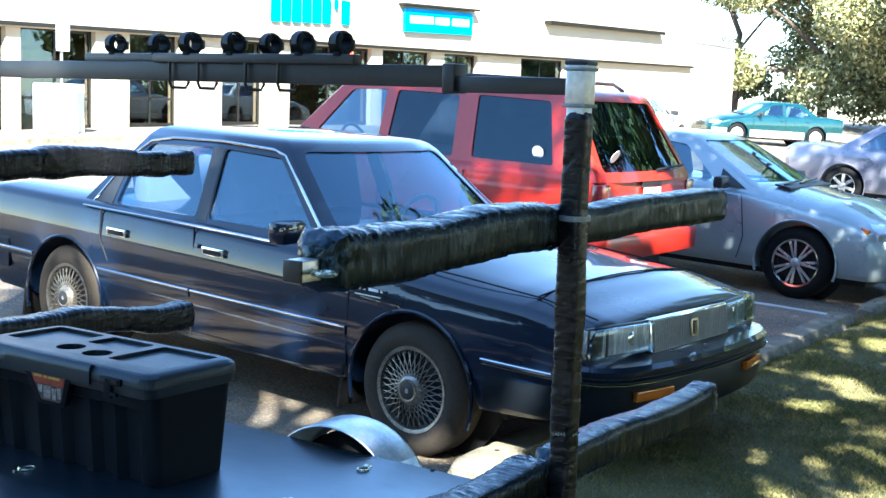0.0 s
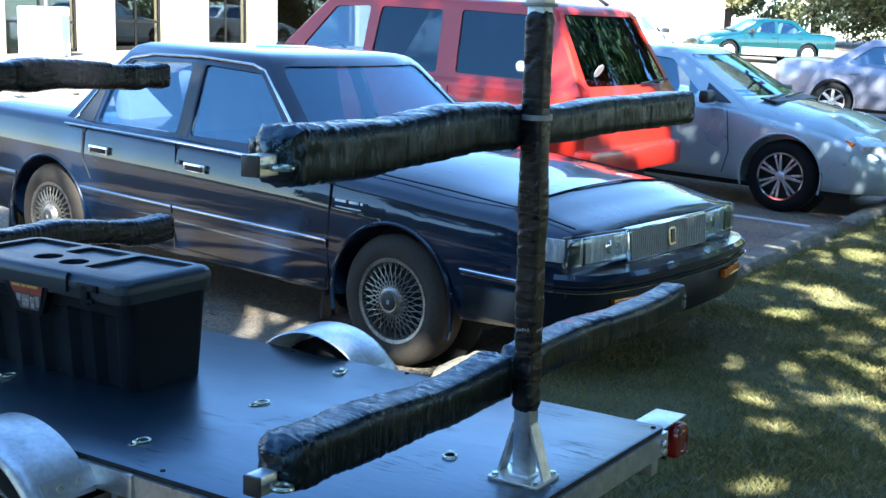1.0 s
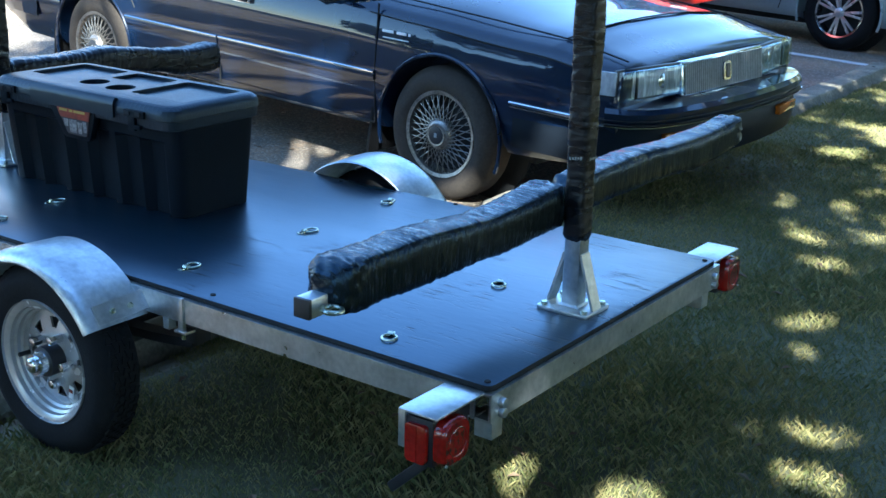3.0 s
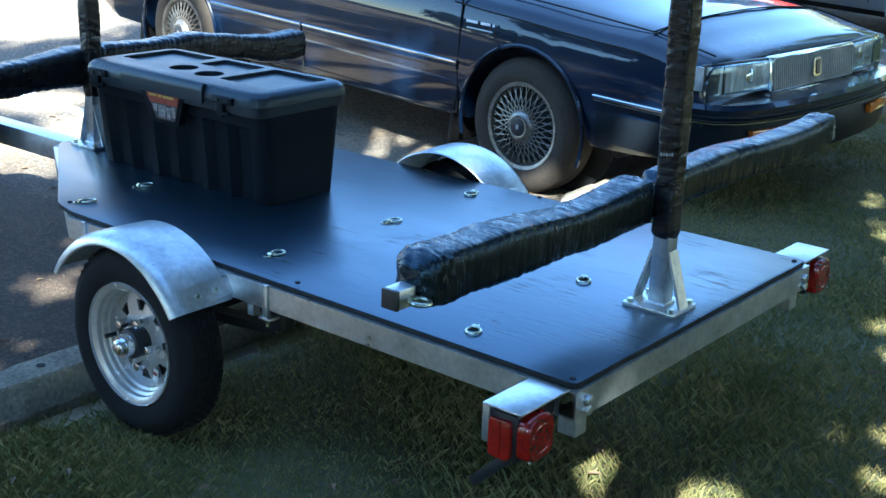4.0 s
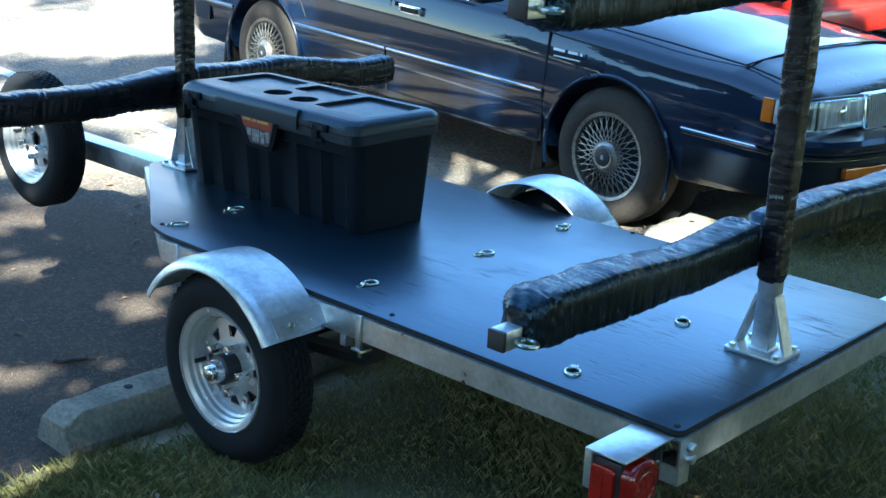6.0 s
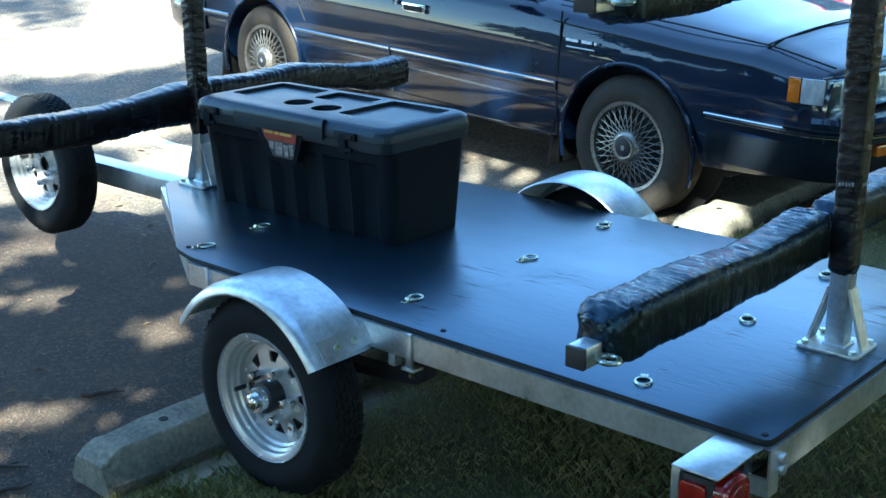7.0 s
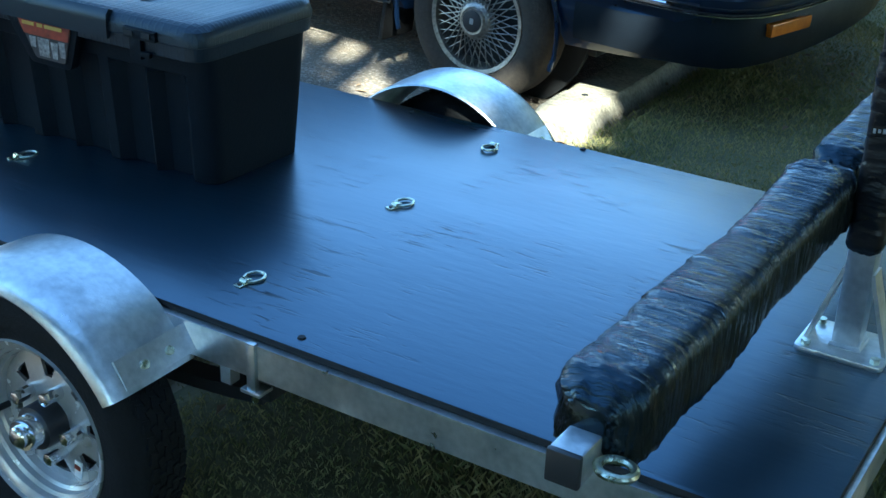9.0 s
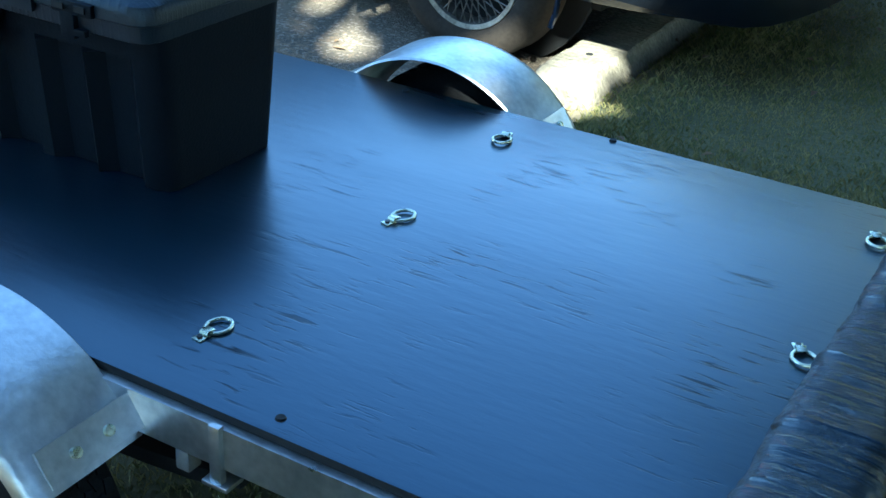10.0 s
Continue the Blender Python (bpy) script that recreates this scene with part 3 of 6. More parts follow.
def trailer_wheel(parent):
    """A steel trailer wheel with spoke slots; it faces -y, about the origin."""
    R, rr = 0.252, 0.156
    pts = [(rr - 0.012, -0.045), (rr + 0.012, -0.057), (rr + 0.05, -0.063), (R - 0.03, -0.06), (R - 0.008, -0.048), (R, -0.035), (R, 0.035), (R - 0.008, 0.048), (R - 0.03, 0.06), (rr + 0.05, 0.063), (rr + 0.012, 0.057), (rr - 0.012, 0.045)]
    part("tyre", lathe(pts, 64), M["rubber"], parent)
    tread = bmesh.new()
    for k in range(-2, 3):
        for i in range(56):
            a = 2 * math.pi * (i + (k % 2) * 0.5) / 56
            b = box(0.02, 0.013, 0.007, (0, 0, 0))
            moved(b, Matrix.Rotation(-a, 4, "Y") @ pose(0, k * 0.0155, R - 0.0005, 0, 0, 14 if k % 2 else -14))
            tread = add(tread, b)
    part("tread", tread, M["rubber"], parent, smooth=0)
    barrel = [(rr + 0.006, -0.06), (rr + 0.008, -0.054), (rr - 0.004, -0.052), (rr - 0.012, -0.047), (rr - 0.014, -0.036), (rr - 0.021, -0.032), (rr - 0.023, -0.022), (rr - 0.029, -0.018), (rr - 0.031, 0.004), (rr - 0.04, 0.04), (rr - 0.004, 0.05), (rr + 0.002, 0.05), (rr + 0.002, -0.04)]
    part("rim", lathe(barrel, 56), M["rim"], parent)
    # disc with eight slots
    bm = bmesh.new()
    n, r0, r1, r2, r3 = 8, 0.03, 0.079, 0.107, 0.127

    def pt(r, a, dy=0.0):
        return bm.verts.new((r * math.cos(a), -0.003 - 0.012 * math.cos(min(1, r / r3) * 1.5) + dy, r * math.sin(a)))

    st = 2 * math.pi / n
    for i in range(n):
        a0 = i * st
        al = [a0, a0 + 0.27 * st, a0 + 0.5 * st, a0 + 0.73 * st, a0 + st]
        inn = [pt(r0, a) for a in al]
        lo = [pt(r1, a) for a in (a0, a0 + 0.37 * st, a0 + 0.5 * st, a0 + 0.63 * st, a0 + st)]
        hi = [pt(r2, a) for a in al]
        ou = [pt(r3, a) for a in al]
        for j in range(4):
            bm.faces.new((inn[j], inn[j + 1], lo[j + 1], lo[j]))
            bm.faces.new((hi[j], hi[j + 1], ou[j + 1], ou[j]))
        bm.faces.new((lo[0], lo[1], hi[1], hi[0]))
        bm.faces.new((lo[3], lo[4], hi[4], hi[3]))
    bmesh.ops.remove_doubles(bm, verts=bm.verts, dist=0.0005)
    bmesh.ops.recalc_face_normals(bm, faces=bm.faces)
    bmesh.ops.solidify(bm, geom=bm.faces[:], thickness=0.006)
    part("wheel_disc", bm, M["rim"], parent)
    part("backing", cyl(0.12, 0.01, (0, 0.045, 0), (90, 0, 0), 32), M["dark"], parent)
    for i in range(5):
        a = 2 * math.pi * (i + 0.25) / 5
        part("lug_nut", cyl(0.0125, 0.046, (0.062 * math.cos(a), -0.026, 0.062 * math.sin(a)), (90, 0, 0), 6, bev=0.003), M["chrome"], parent)
    part("valve_stem", tube([(-0.108, -0.0, -0.06), (-0.112, -0.035, -0.062)], 0.006), M["dark"], parent)
    return parent


def hub_cap(parent):
    part("hub", cyl(0.04, 0.05, (0, -0.03, 0), (90, 0, 0), 24, bev=0.004), M["black_paint"], parent)
    part("hub_cap", lathe([(0.0005, -0.094), (0.014, -0.094), (0.019, -0.09), (0.02, -0.082), (0.027, -0.082), (0.03, -0.076), (0.03, -0.04), (0.03, -0.02), (0.0005, -0.02)], 28), M["chrome"], parent)


def build_running_gear():
    for s, yc, name in ((-1, -0.668, "wheel"), (1, 0.645, "wheel")):
        w = new(name)
        w.parent = trailer
        w.matrix_basis = pose(-1.238, yc, 0.268, 0, 20, 0 if s < 0 else 180)
        trailer_wheel(w)
        hub_cap(w)
        if s < 0:
            tag = part("wheel_sticker", box(0.017, 0.002, 0.034, (0, 0, 0), (0, 10, 0)), M["white_plain"], w, "small white sticker with a red bar")
            tag.matrix_basis = w.matrix_basis.inverted() @ pose(-1.238 + 0.052, yc - 0.014, 0.268 - 0.083)
            part("sticker_bar", box(0.013, 0.002, 0.008, (0, -0.0015, 0.004), (0, 10, 0)), M["sticker_red"], tag)
    # fenders: an arched plate with a rolled outer edge
    for s, y_in, y_out in ((-1, Y0 - 0.008, -0.75), (1, Y1 + 0.008, 0.728)):
        cx, cz, R = -1.268, 0.262, 0.29
        width = abs(y_out - y_in)
        prof = [(0, 0), (0.5, 0.004), (0.84, 0.004), (0.94, -0.002), (0.985, -0.011), (1.0, -0.024)]
        prof = prof + [(u - 0.02 if i == 0 else u - 0.012, v - 0.004) for i, (u, v) in enumerate(prof)][::-1]
        secs = []
        n = 34
        for i in range(n + 1):
            a = radians(30 + 120 * i / n)
            k = 1 + 0.05 * max(0, abs(i / n - 0.5) * 2 - 0.75)
            secs.append([(cx + (R * k + v) * math.cos(a), y_in + (y_out - y_in) * u, cz + (R * k + v) * math.sin(a)) for u, v in prof])
        fd = part("fender", rings(secs), M["galv"], trailer, "rounded galvanised steel fender")
        # flat straps riveted inside each end and bent on to the side rail
        for sg in (1, -1):
            xe, ze = cx + sg * (R + 0.01) * math.cos(radians(32)), cz + (R + 0.01) * math.sin(radians(32))
            u = lambda f: y_in + (y_out - y_in) * f
            strap = rings([[(xe + sg * dx, yy, ze + dz), (xe + sg * (dx - 0.026), yy, ze + dz + 0.042), (xe + sg * (dx - 0.03), yy, ze + dz + 0.039), (xe + sg * (dx - 0.004), yy, ze + dz - 0.003)]
                           for yy, dx, dz in ((u(0.82), 0.0, -0.002), (u(0.3), 0.002, 0.0), (u(0.06), 0.008, 0.006), (u(-0.02), 0.012, 0.008))])
            st = part("fender_strap", strap, M["galv"], fd, smooth=20)
            for f in (0.26, 0.56):
                part("rivet", cyl(0.008, 0.008, (xe - sg * 0.008, u(f), ze + 0.02), (0, sg * 58, 0), 10, bev=0.002), M["zinc"], st)


def d_ring(x, y, turn):
    """A small plated lashing ring folded on its clip."""
    g = new("lashing_ring")
    g.parent = trailer
    g.matrix_basis = pose(x, y, DECK, 0, 0, turn) @ Matrix.Scale(0.8, 4)
    pts = [(0.029 * math.cos(a) + 0.017 + (0.006 if math.cos(a) < 0 else 0), 0.021 * math.sin(a), 0.0048 + 0.001 * math.cos(a)) for a in (2 * math.pi * i / 20 for i in range(20))]
    part("ring", tube(pts, 0.0036, 8, loop=True), M["zinc"], g)
    part("clip", add(box(0.024, 0.02, 0.003, (-0.02, 0, 0.002), bev=0.001), box(0.016, 0.018, 0.003, (-0.002, 0, 0.0095), (0, 12, 0), 0.001), tube([(-0.009, -0.009, 0.0055), (-0.009, 0.009, 0.0055)], 0.006, 8)), M["zinc"], g)
    part("screw", cyl(0.005, 0.004, (-0.023, 0, 0.005), seg=8), M["black_paint"], g)


def wrapped(a, b, half, seed, rough=1.0):
    """A padded bar bound with black plastic film: a rounded square tube with folds round it, from a to b."""
    a, b = Vector(a), Vector(b)
    d = (b - a).normalized()
    L = (b - a).length
    up = Vector((0, 0, 1)) if abs(d.z) < 0.7 else Vector((0, 1, 0))
    side = d.cross(up).normalized()
    up = side.cross(d)
    n, k = int(L / 0.004), 36
    secs = []
    for i in range(n + 1):
        s = L * i / n
        e = min(s, L - s)
        cap = min(1.0, (e + 0.004) / 0.03) ** 0.4
        swell = 1 + 0.11 * rough * noise.noise((s * 3.1, seed, 0)) + 0.05 * rough * noise.noise((s * 9, seed, 5)) + 0.05 * max(0.0, rough - 1.2) * noise.noise((s * 15, seed, 8)) + 0.13 * max(0.0, rough - 1.4) * max(0.0, noise.noise((s * 6, seed, 4)))
        off = Vector((0.012 * noise.noise((s * 2.3, seed, 9)), 0, 0.016 * rough * noise.noise((s * 2.6, seed + 3, 2))))
        ring = []
        for j in range(k):
            t = 2 * math.pi * j / k
            c, q = math.cos(t), math.sin(t)
            r = half / max(abs(c) ** 5 + abs(q) ** 5, 1e-6) ** 0.2
            r = min(r, half * 1.24)
            tw = (0.25 if abs(d.z) < 0.5 else 1.4) * math.sin(t + seed) + 0.06 * math.sin(3 * t + s * 7)
            fold = abs(noise.noise(((s + 0.02 * tw) * 42, c * 0.35 + seed, q * 0.35)))
            fold2 = noise.noise(((s + 0.03 * tw) * 110, c * 0.7, q * 0.7 + seed))
            lump = noise.noise((s * 11, c * 1.3 + seed, q * 1.3))
            crumple = max(0.0, 1 - e / 0.1) * (1 if abs(d.z) < 0.5 else 0.2)
            r *= swell * cap
            r += 0.013 * crumple * (abs(noise.noise((s * 45 + seed, c * 4, q * 4))) - 0.25) + (0.0012 + 0.0045 * max(0.0, noise.noise((s * 7, c * 0.8, q * 0.8 + 3 * seed)))) * (0.5 - 2 * fold) + (0.0024 if abs(d.z) < 0.5 else 0.0007) * fold2 + 0.0012 * lump
            ring.append(a + d * s + off + side * (r * c) + up * (r * q))
        secs.append(ring)
    return rings(secs)


def arm(parent, x, z, y_near, y_far, seed, half=0.051):
    """A square tube with padding round it; z is the middle of the tube."""
    g = new("padded_arm")
    g.parent = parent
    q = 0.019
    zc = z + 0.02
    part("arm_tube", span(x - q, x + q, y_near - 0.045, y_far - 0.02, z - q, z + q, 0.003), M["galv"], g)
    part("tube_cap", span(x - q - 0.0005, x + q + 0.0005, y_near - 0.052, y_near - 0.043, z - q - 0.0005, z + q + 0.0005, 0.003), M["black_paint"], g, "black plastic end cap")
    runs = ((y_near, y_far, half, 2.4, 0.0),) if x < -1 else ((y_near, -0.04, half, 1.1, 0.0), (0.015, y_far, half * 0.9, 1.1, 0.006))
    for k, (ya, yb, hf, rough, up) in enumerate(runs):
        part("padding", wrapped((x + 0.004 - 0.008 * k, ya, zc + up), (x + 0.004 - 0.008 * k, yb, zc + up), hf, seed + 0.6 * k, rough), M["tape_post" if x < -1 else "tape"], g, "foam padding wrapped in shiny black plastic film")
    e = [(x + 0.044 + 0.02 * math.cos(t), y_near - 0.016 + 0.017 * math.sin(t), z - 0.002) for t in (2 * math.pi * i / 18 for i in range(18))]
    part("eye_bolt", add(tube(e, 0.005, 8, loop=True), tube([(x + 0.028, y_near - 0.016, z - 0.002), (x + 0.01, y_near - 0.016, z - 0.002)], 0.005)), M["zinc"], g)
    return g


def build_post(x, y, seed, top, arms):
    g = new("rack_post")
    g.parent = trailer
    part("base_plate", slab(rounded([(x - 0.07, y - 0.058), (x + 0.068, y - 0.058), (x + 0.068, y + 0.058), (x - 0.07, y + 0.058)], 0.012), 0.009, "xy", DECK, bev=0.002), M["galv"], g)
    part("post_tube", span(x - 0.0215, x + 0.0215, y - 0.0215, y + 0.0215, DECK + 0.005, top - 0.02, 0.004), M["galv"], g)
    for s in (-1, 1):
        foot, head = x + s * 0.058, x + s * 0.022
        part("gusset", rings([[(u, y - 0.019, z), (u + s * 0.007, y - 0.019, z), (u + s * 0.007, y + 0.019, z), (u, y + 0.019, z)] for u, z in ((foot, DECK + 0.008), (head, DECK + 0.125), (head - s * 0.004, DECK + 0.14))]), M["galv"], g, smooth=20)
        for q in (-1, 1):
            part("bolt", cyl(0.008, 0.01, (x + s * 0.054, y + q * 0.044, DECK + 0.012), seg=6), M["zinc"], g)
    part("weld", tube([(x - 0.023, y - 0.023, DECK + 0.011), (x + 0.023, y - 0.023, DECK + 0.011), (x + 0.023, y + 0.023, DECK + 0.011)], 0.005, 6), M["galv"], g)
    part("post_wrap", wrapped((x, y, 0.648), (x, y, top - 0.1), 0.0275, seed), M["tape_post"], g, "black plastic film wound round the post")
    # worn print on the film
    for k in range(5):
        for a in ((x - 0.014 + 0.007 * k, y - 0.0295, 0.857 + 0.001 * k, 0.004, 0.001), (x + 0.0295, y - 0.014 + 0.007 * k, 0.859, 0.001, 0.004)):
            part("print_bar", box(a[3], a[4], 0.005 if k % 2 else 0.007, a[:3]), M["galv_dull"], g)
    part("clamp_band", lathe([(0.033, -0.006), (0.036, -0.006), (0.036, 0.006), (0.033, 0.006)], 24, "z"), M["galv_dull"], g).location = (x, y, 1.35)
    part("sleeve", span(x - 0.0255, x + 0.0255, y - 0.0255, y + 0.0255, top - 0.1, top - 0.008, 0.006), M["galv"], g)
    for z in (top - 0.1, top - 0.02):
        part("sleeve_collar", span(x - 0.0295, x + 0.0295, y - 0.0295, y + 0.0295, z - 0.004, z + 0.004, 0.003), M["galv_dull"], g)
    part("post_cap", span(x - 0.028, x + 0.028, y - 0.028, y + 0.028, top - 0.012, top, 0.005), M["black_paint"], g)
    for k, (z, y0, y1) in enumerate(arms):
        arm(trailer, x - 0.082, z, y0, y1, seed + 1.7 * (k + 1))
    return g


def paddle_clip(parent, x, y, z, s=1.0):
    """A black snap clip: a foot, two jaws and a strap over the top."""
    g = new("rod_clip")
    g.parent = parent
    g.matrix_basis = pose(x, y, z, 0, 0, 90) @ Matrix.Scale(s, 4)
    part("foot", box(0.05, 0.03, 0.02, (0, 0, 0.01), bev=0.004), M["plastic"], g)
    jaw = [(0.031 * math.cos(a), 0, 0.042 + 0.028 * math.sin(a)) for a in np.linspace(radians(-240), radians(60), 18)]
    secs = []
    for i, (px, py, pz) in enumerate(jaw):
        d = Vector((px, 0, pz - 0.042)).normalized()
        secs.append([Vector((px, yy, pz)) + d * rr for yy, rr in ((-0.022, -0.005), (0.022, -0.005), (0.022, 0.009), (-0.022, 0.009))])
    part("jaw", rings(secs), M["plastic"], g)
    strap = [(0.041 * math.cos(a), 0, 0.044 + 0.036 * math.sin(a)) for a in np.linspace(radians(-10), radians(190), 14)]
    secs = []
    for px, py, pz in strap:
        d = Vector((px, 0, pz - 0.042)).normalized()
        secs.append([Vector((px, yy, pz)) + d * rr for yy, rr in ((-0.012, -0.002), (0.012, -0.002), (0.012, 0.004), (-0.012, 0.004))])
    part("strap", rings(secs), M["black_paint"], g)
    part("buckle", box(0.02, 0.034, 0.034, (0.046, 0, 0.04), bev=0.005), M["black_paint"], g)


build_trailer()
build_running_gear()
for x, y, a in ((-1.75, -0.486, 60), (-1.777, -0.26, 70), (-1.016, -0.43, 85), (-1.0, 0.0, 75), (-1.024, 0.408, -80), (-0.328, -0.469, -60), (-0.339, -0.016, -60), (-0.34, 0.40, -70)):
    d_ring(x, y, a)
build_post(-0.108, -0.047, 2.0, 1.7, ((0.713, -0.858, 1.02), (1.3, -0.858, 0.99)))
build_post(-2.31, -0.04, 7.0, 1.7, ((0.728, -0.9, 1.0), (1.318, -0.9, 1.0)))
# a thick tube from the front post with a thinner one sliding out of it to the rear post
beam = part("top_beam", span(-2.29, -0.45, -0.052, -0.002, 1.634, 1.686, 0.003), M["black_paint"], trailer)
part("inner_tube", span(-0.46, -0.12, -0.046, -0.008, 1.623, 1.661, 0.003), M["black_paint"], beam)
part("beam_joint", span(-0.475, -0.44, -0.056, 0.002, 1.62, 1.69, 0.004), M["black_paint"], beam)
for y, x0, x1, z, clips in ((-0.05, -1.45, -0.735, 1.71, (-1.317, -1.156, -0.914, -0.787)), (0.004, -1.8, -1.0, 1.712, (-1.681, -1.5, -1.072))):
    rb = part("rod_rack", span(x0, x1, y - 0.017, y + 0.017, z - 0.026, z, 0.005), M["black_paint"], trailer, "black rod rack bar with snap clips")
    for x in clips:
        paddle_clip(rb, x, y, z - 0.006, 0.78 if y < -0.02 else 0.74)
    for x in ((-1.385, -1.275) if y > -0.02 else (-1.1, -0.985)):
        part("u_bolt", tube([(x, -0.062, 1.7), (x, -0.062, 1.63), (x, -0.054, 1.616), (x, -0.0, 1.616), (x, 0.01, 1.63), (x, 0.01, 1.7)], 0.0045), M["black_paint"], rb)

spare = new("spare_wheel")
spare.parent = trailer
spare.matrix_basis = pose(-3.1, -0.14, 0.455, 0, 35, 0)
trailer_wheel(spare)
part("spare_bracket", add(span(-3.12, -3.08, -0.13, YC + 0.05, 0.47, 0.5, 0.003), span(-3.13, -3.07, -0.13, -0.12, 0.4, 0.52, 0.003)), M["galv"], trailer)


def tail_lamp(y_in, s):
    g = new("tail_lamp")
    g.parent = trailer
    y = lambda u: y_in + s * u
    ys = lambda a, b: (min(y(a), y(b)), max(y(a), y(b)))
    a, b = ys(0.0, 0.165)
    part("bracket", add(span(-0.085, 0.008, a, b, 0.462, 0.467, 0.002), span(-0.085, -0.068, *ys(0.16, 0.165), 0.385, 0.466, 0.002)), M["galv"], g)
    part("bracket_web", span(-0.03, -0.024, *ys(0.0, 0.07), 0.405, 0.462), M["black_paint"], g)
    part("housing", span(-0.075, -0.005, *ys(0.065, 0.158), 0.355, 0.455, 0.006), M["black_paint"], g)
    ya, yb_ = ys(0.067, 0.156)
    outline = rounded([(ya, 0.357), (yb_, 0.357), (yb_, 0.453), (ya, 0.453)], 0.03, 5)
    mid_y, mid_z = (ya + yb_) / 2, 0.405
    lens = rings([[(xx, mid_y + (py - mid_y) * k, mid_z + (pz - mid_z) * k) for py, pz in outline] for xx, k in ((-0.006, 1.0), (0.01, 1.0), (0.018, 0.96), (0.022, 0.88))])
    rl = part("rear_lens", lens, M["red_lens"], g, "red plastic lens")
    ringp = [(0.0225, mid_y + 0.03 * math.cos(t), mid_z + 0.03 * math.sin(t)) for t in (2 * math.pi * i / 28 for i in range(28))]
    part("lens_ring", tube(ringp, 0.0012, 6, loop=True), M["red_lens"], rl)
    sl = [(-0.066, 0.362), (-0.014, 0.362), (-0.014, 0.445), (-0.066, 0.445)]
    side_lens = slab(rounded(sl, 0.01, 3), 0.013, "xz", min(y(0.157), y(0.170)), bev=0.003)
    part("side_lens", side_lens, M["red_lens"], g, "red plastic side lens")
    part("lens_bar", span(-0.042, -0.036, *ys(0.169, 0.1715), 0.365, 0.442), M["red_lens"], g)
    g.matrix_basis = Matrix.Translation((-0.016, 0, 0.012))
    for u in (0.075, 0.148):
        part("screw", cyl(0.003, 0.004, (0.022, y(u), 0.446 if u < 0.1 else 0.365), (0, 90, 0), 8), M["zinc"], g)
    for z in (0.425, 0.447):
        part("bolt", cyl(0.011, 0.014, (0.03, y(-0.035), z - 0.008), (0, 90, 0), 12, bev=0.003), M["galv"], g)


tail_lamp(Y0 - 0.006, -1)
tail_lamp(Y1 + 0.006, 1)
part("plate_arm", box(0.12, 0.006, 0.022, (-0.085, -0.72, 0.332), (0, -44, 0), 0.003), M["black_paint"], trailer)


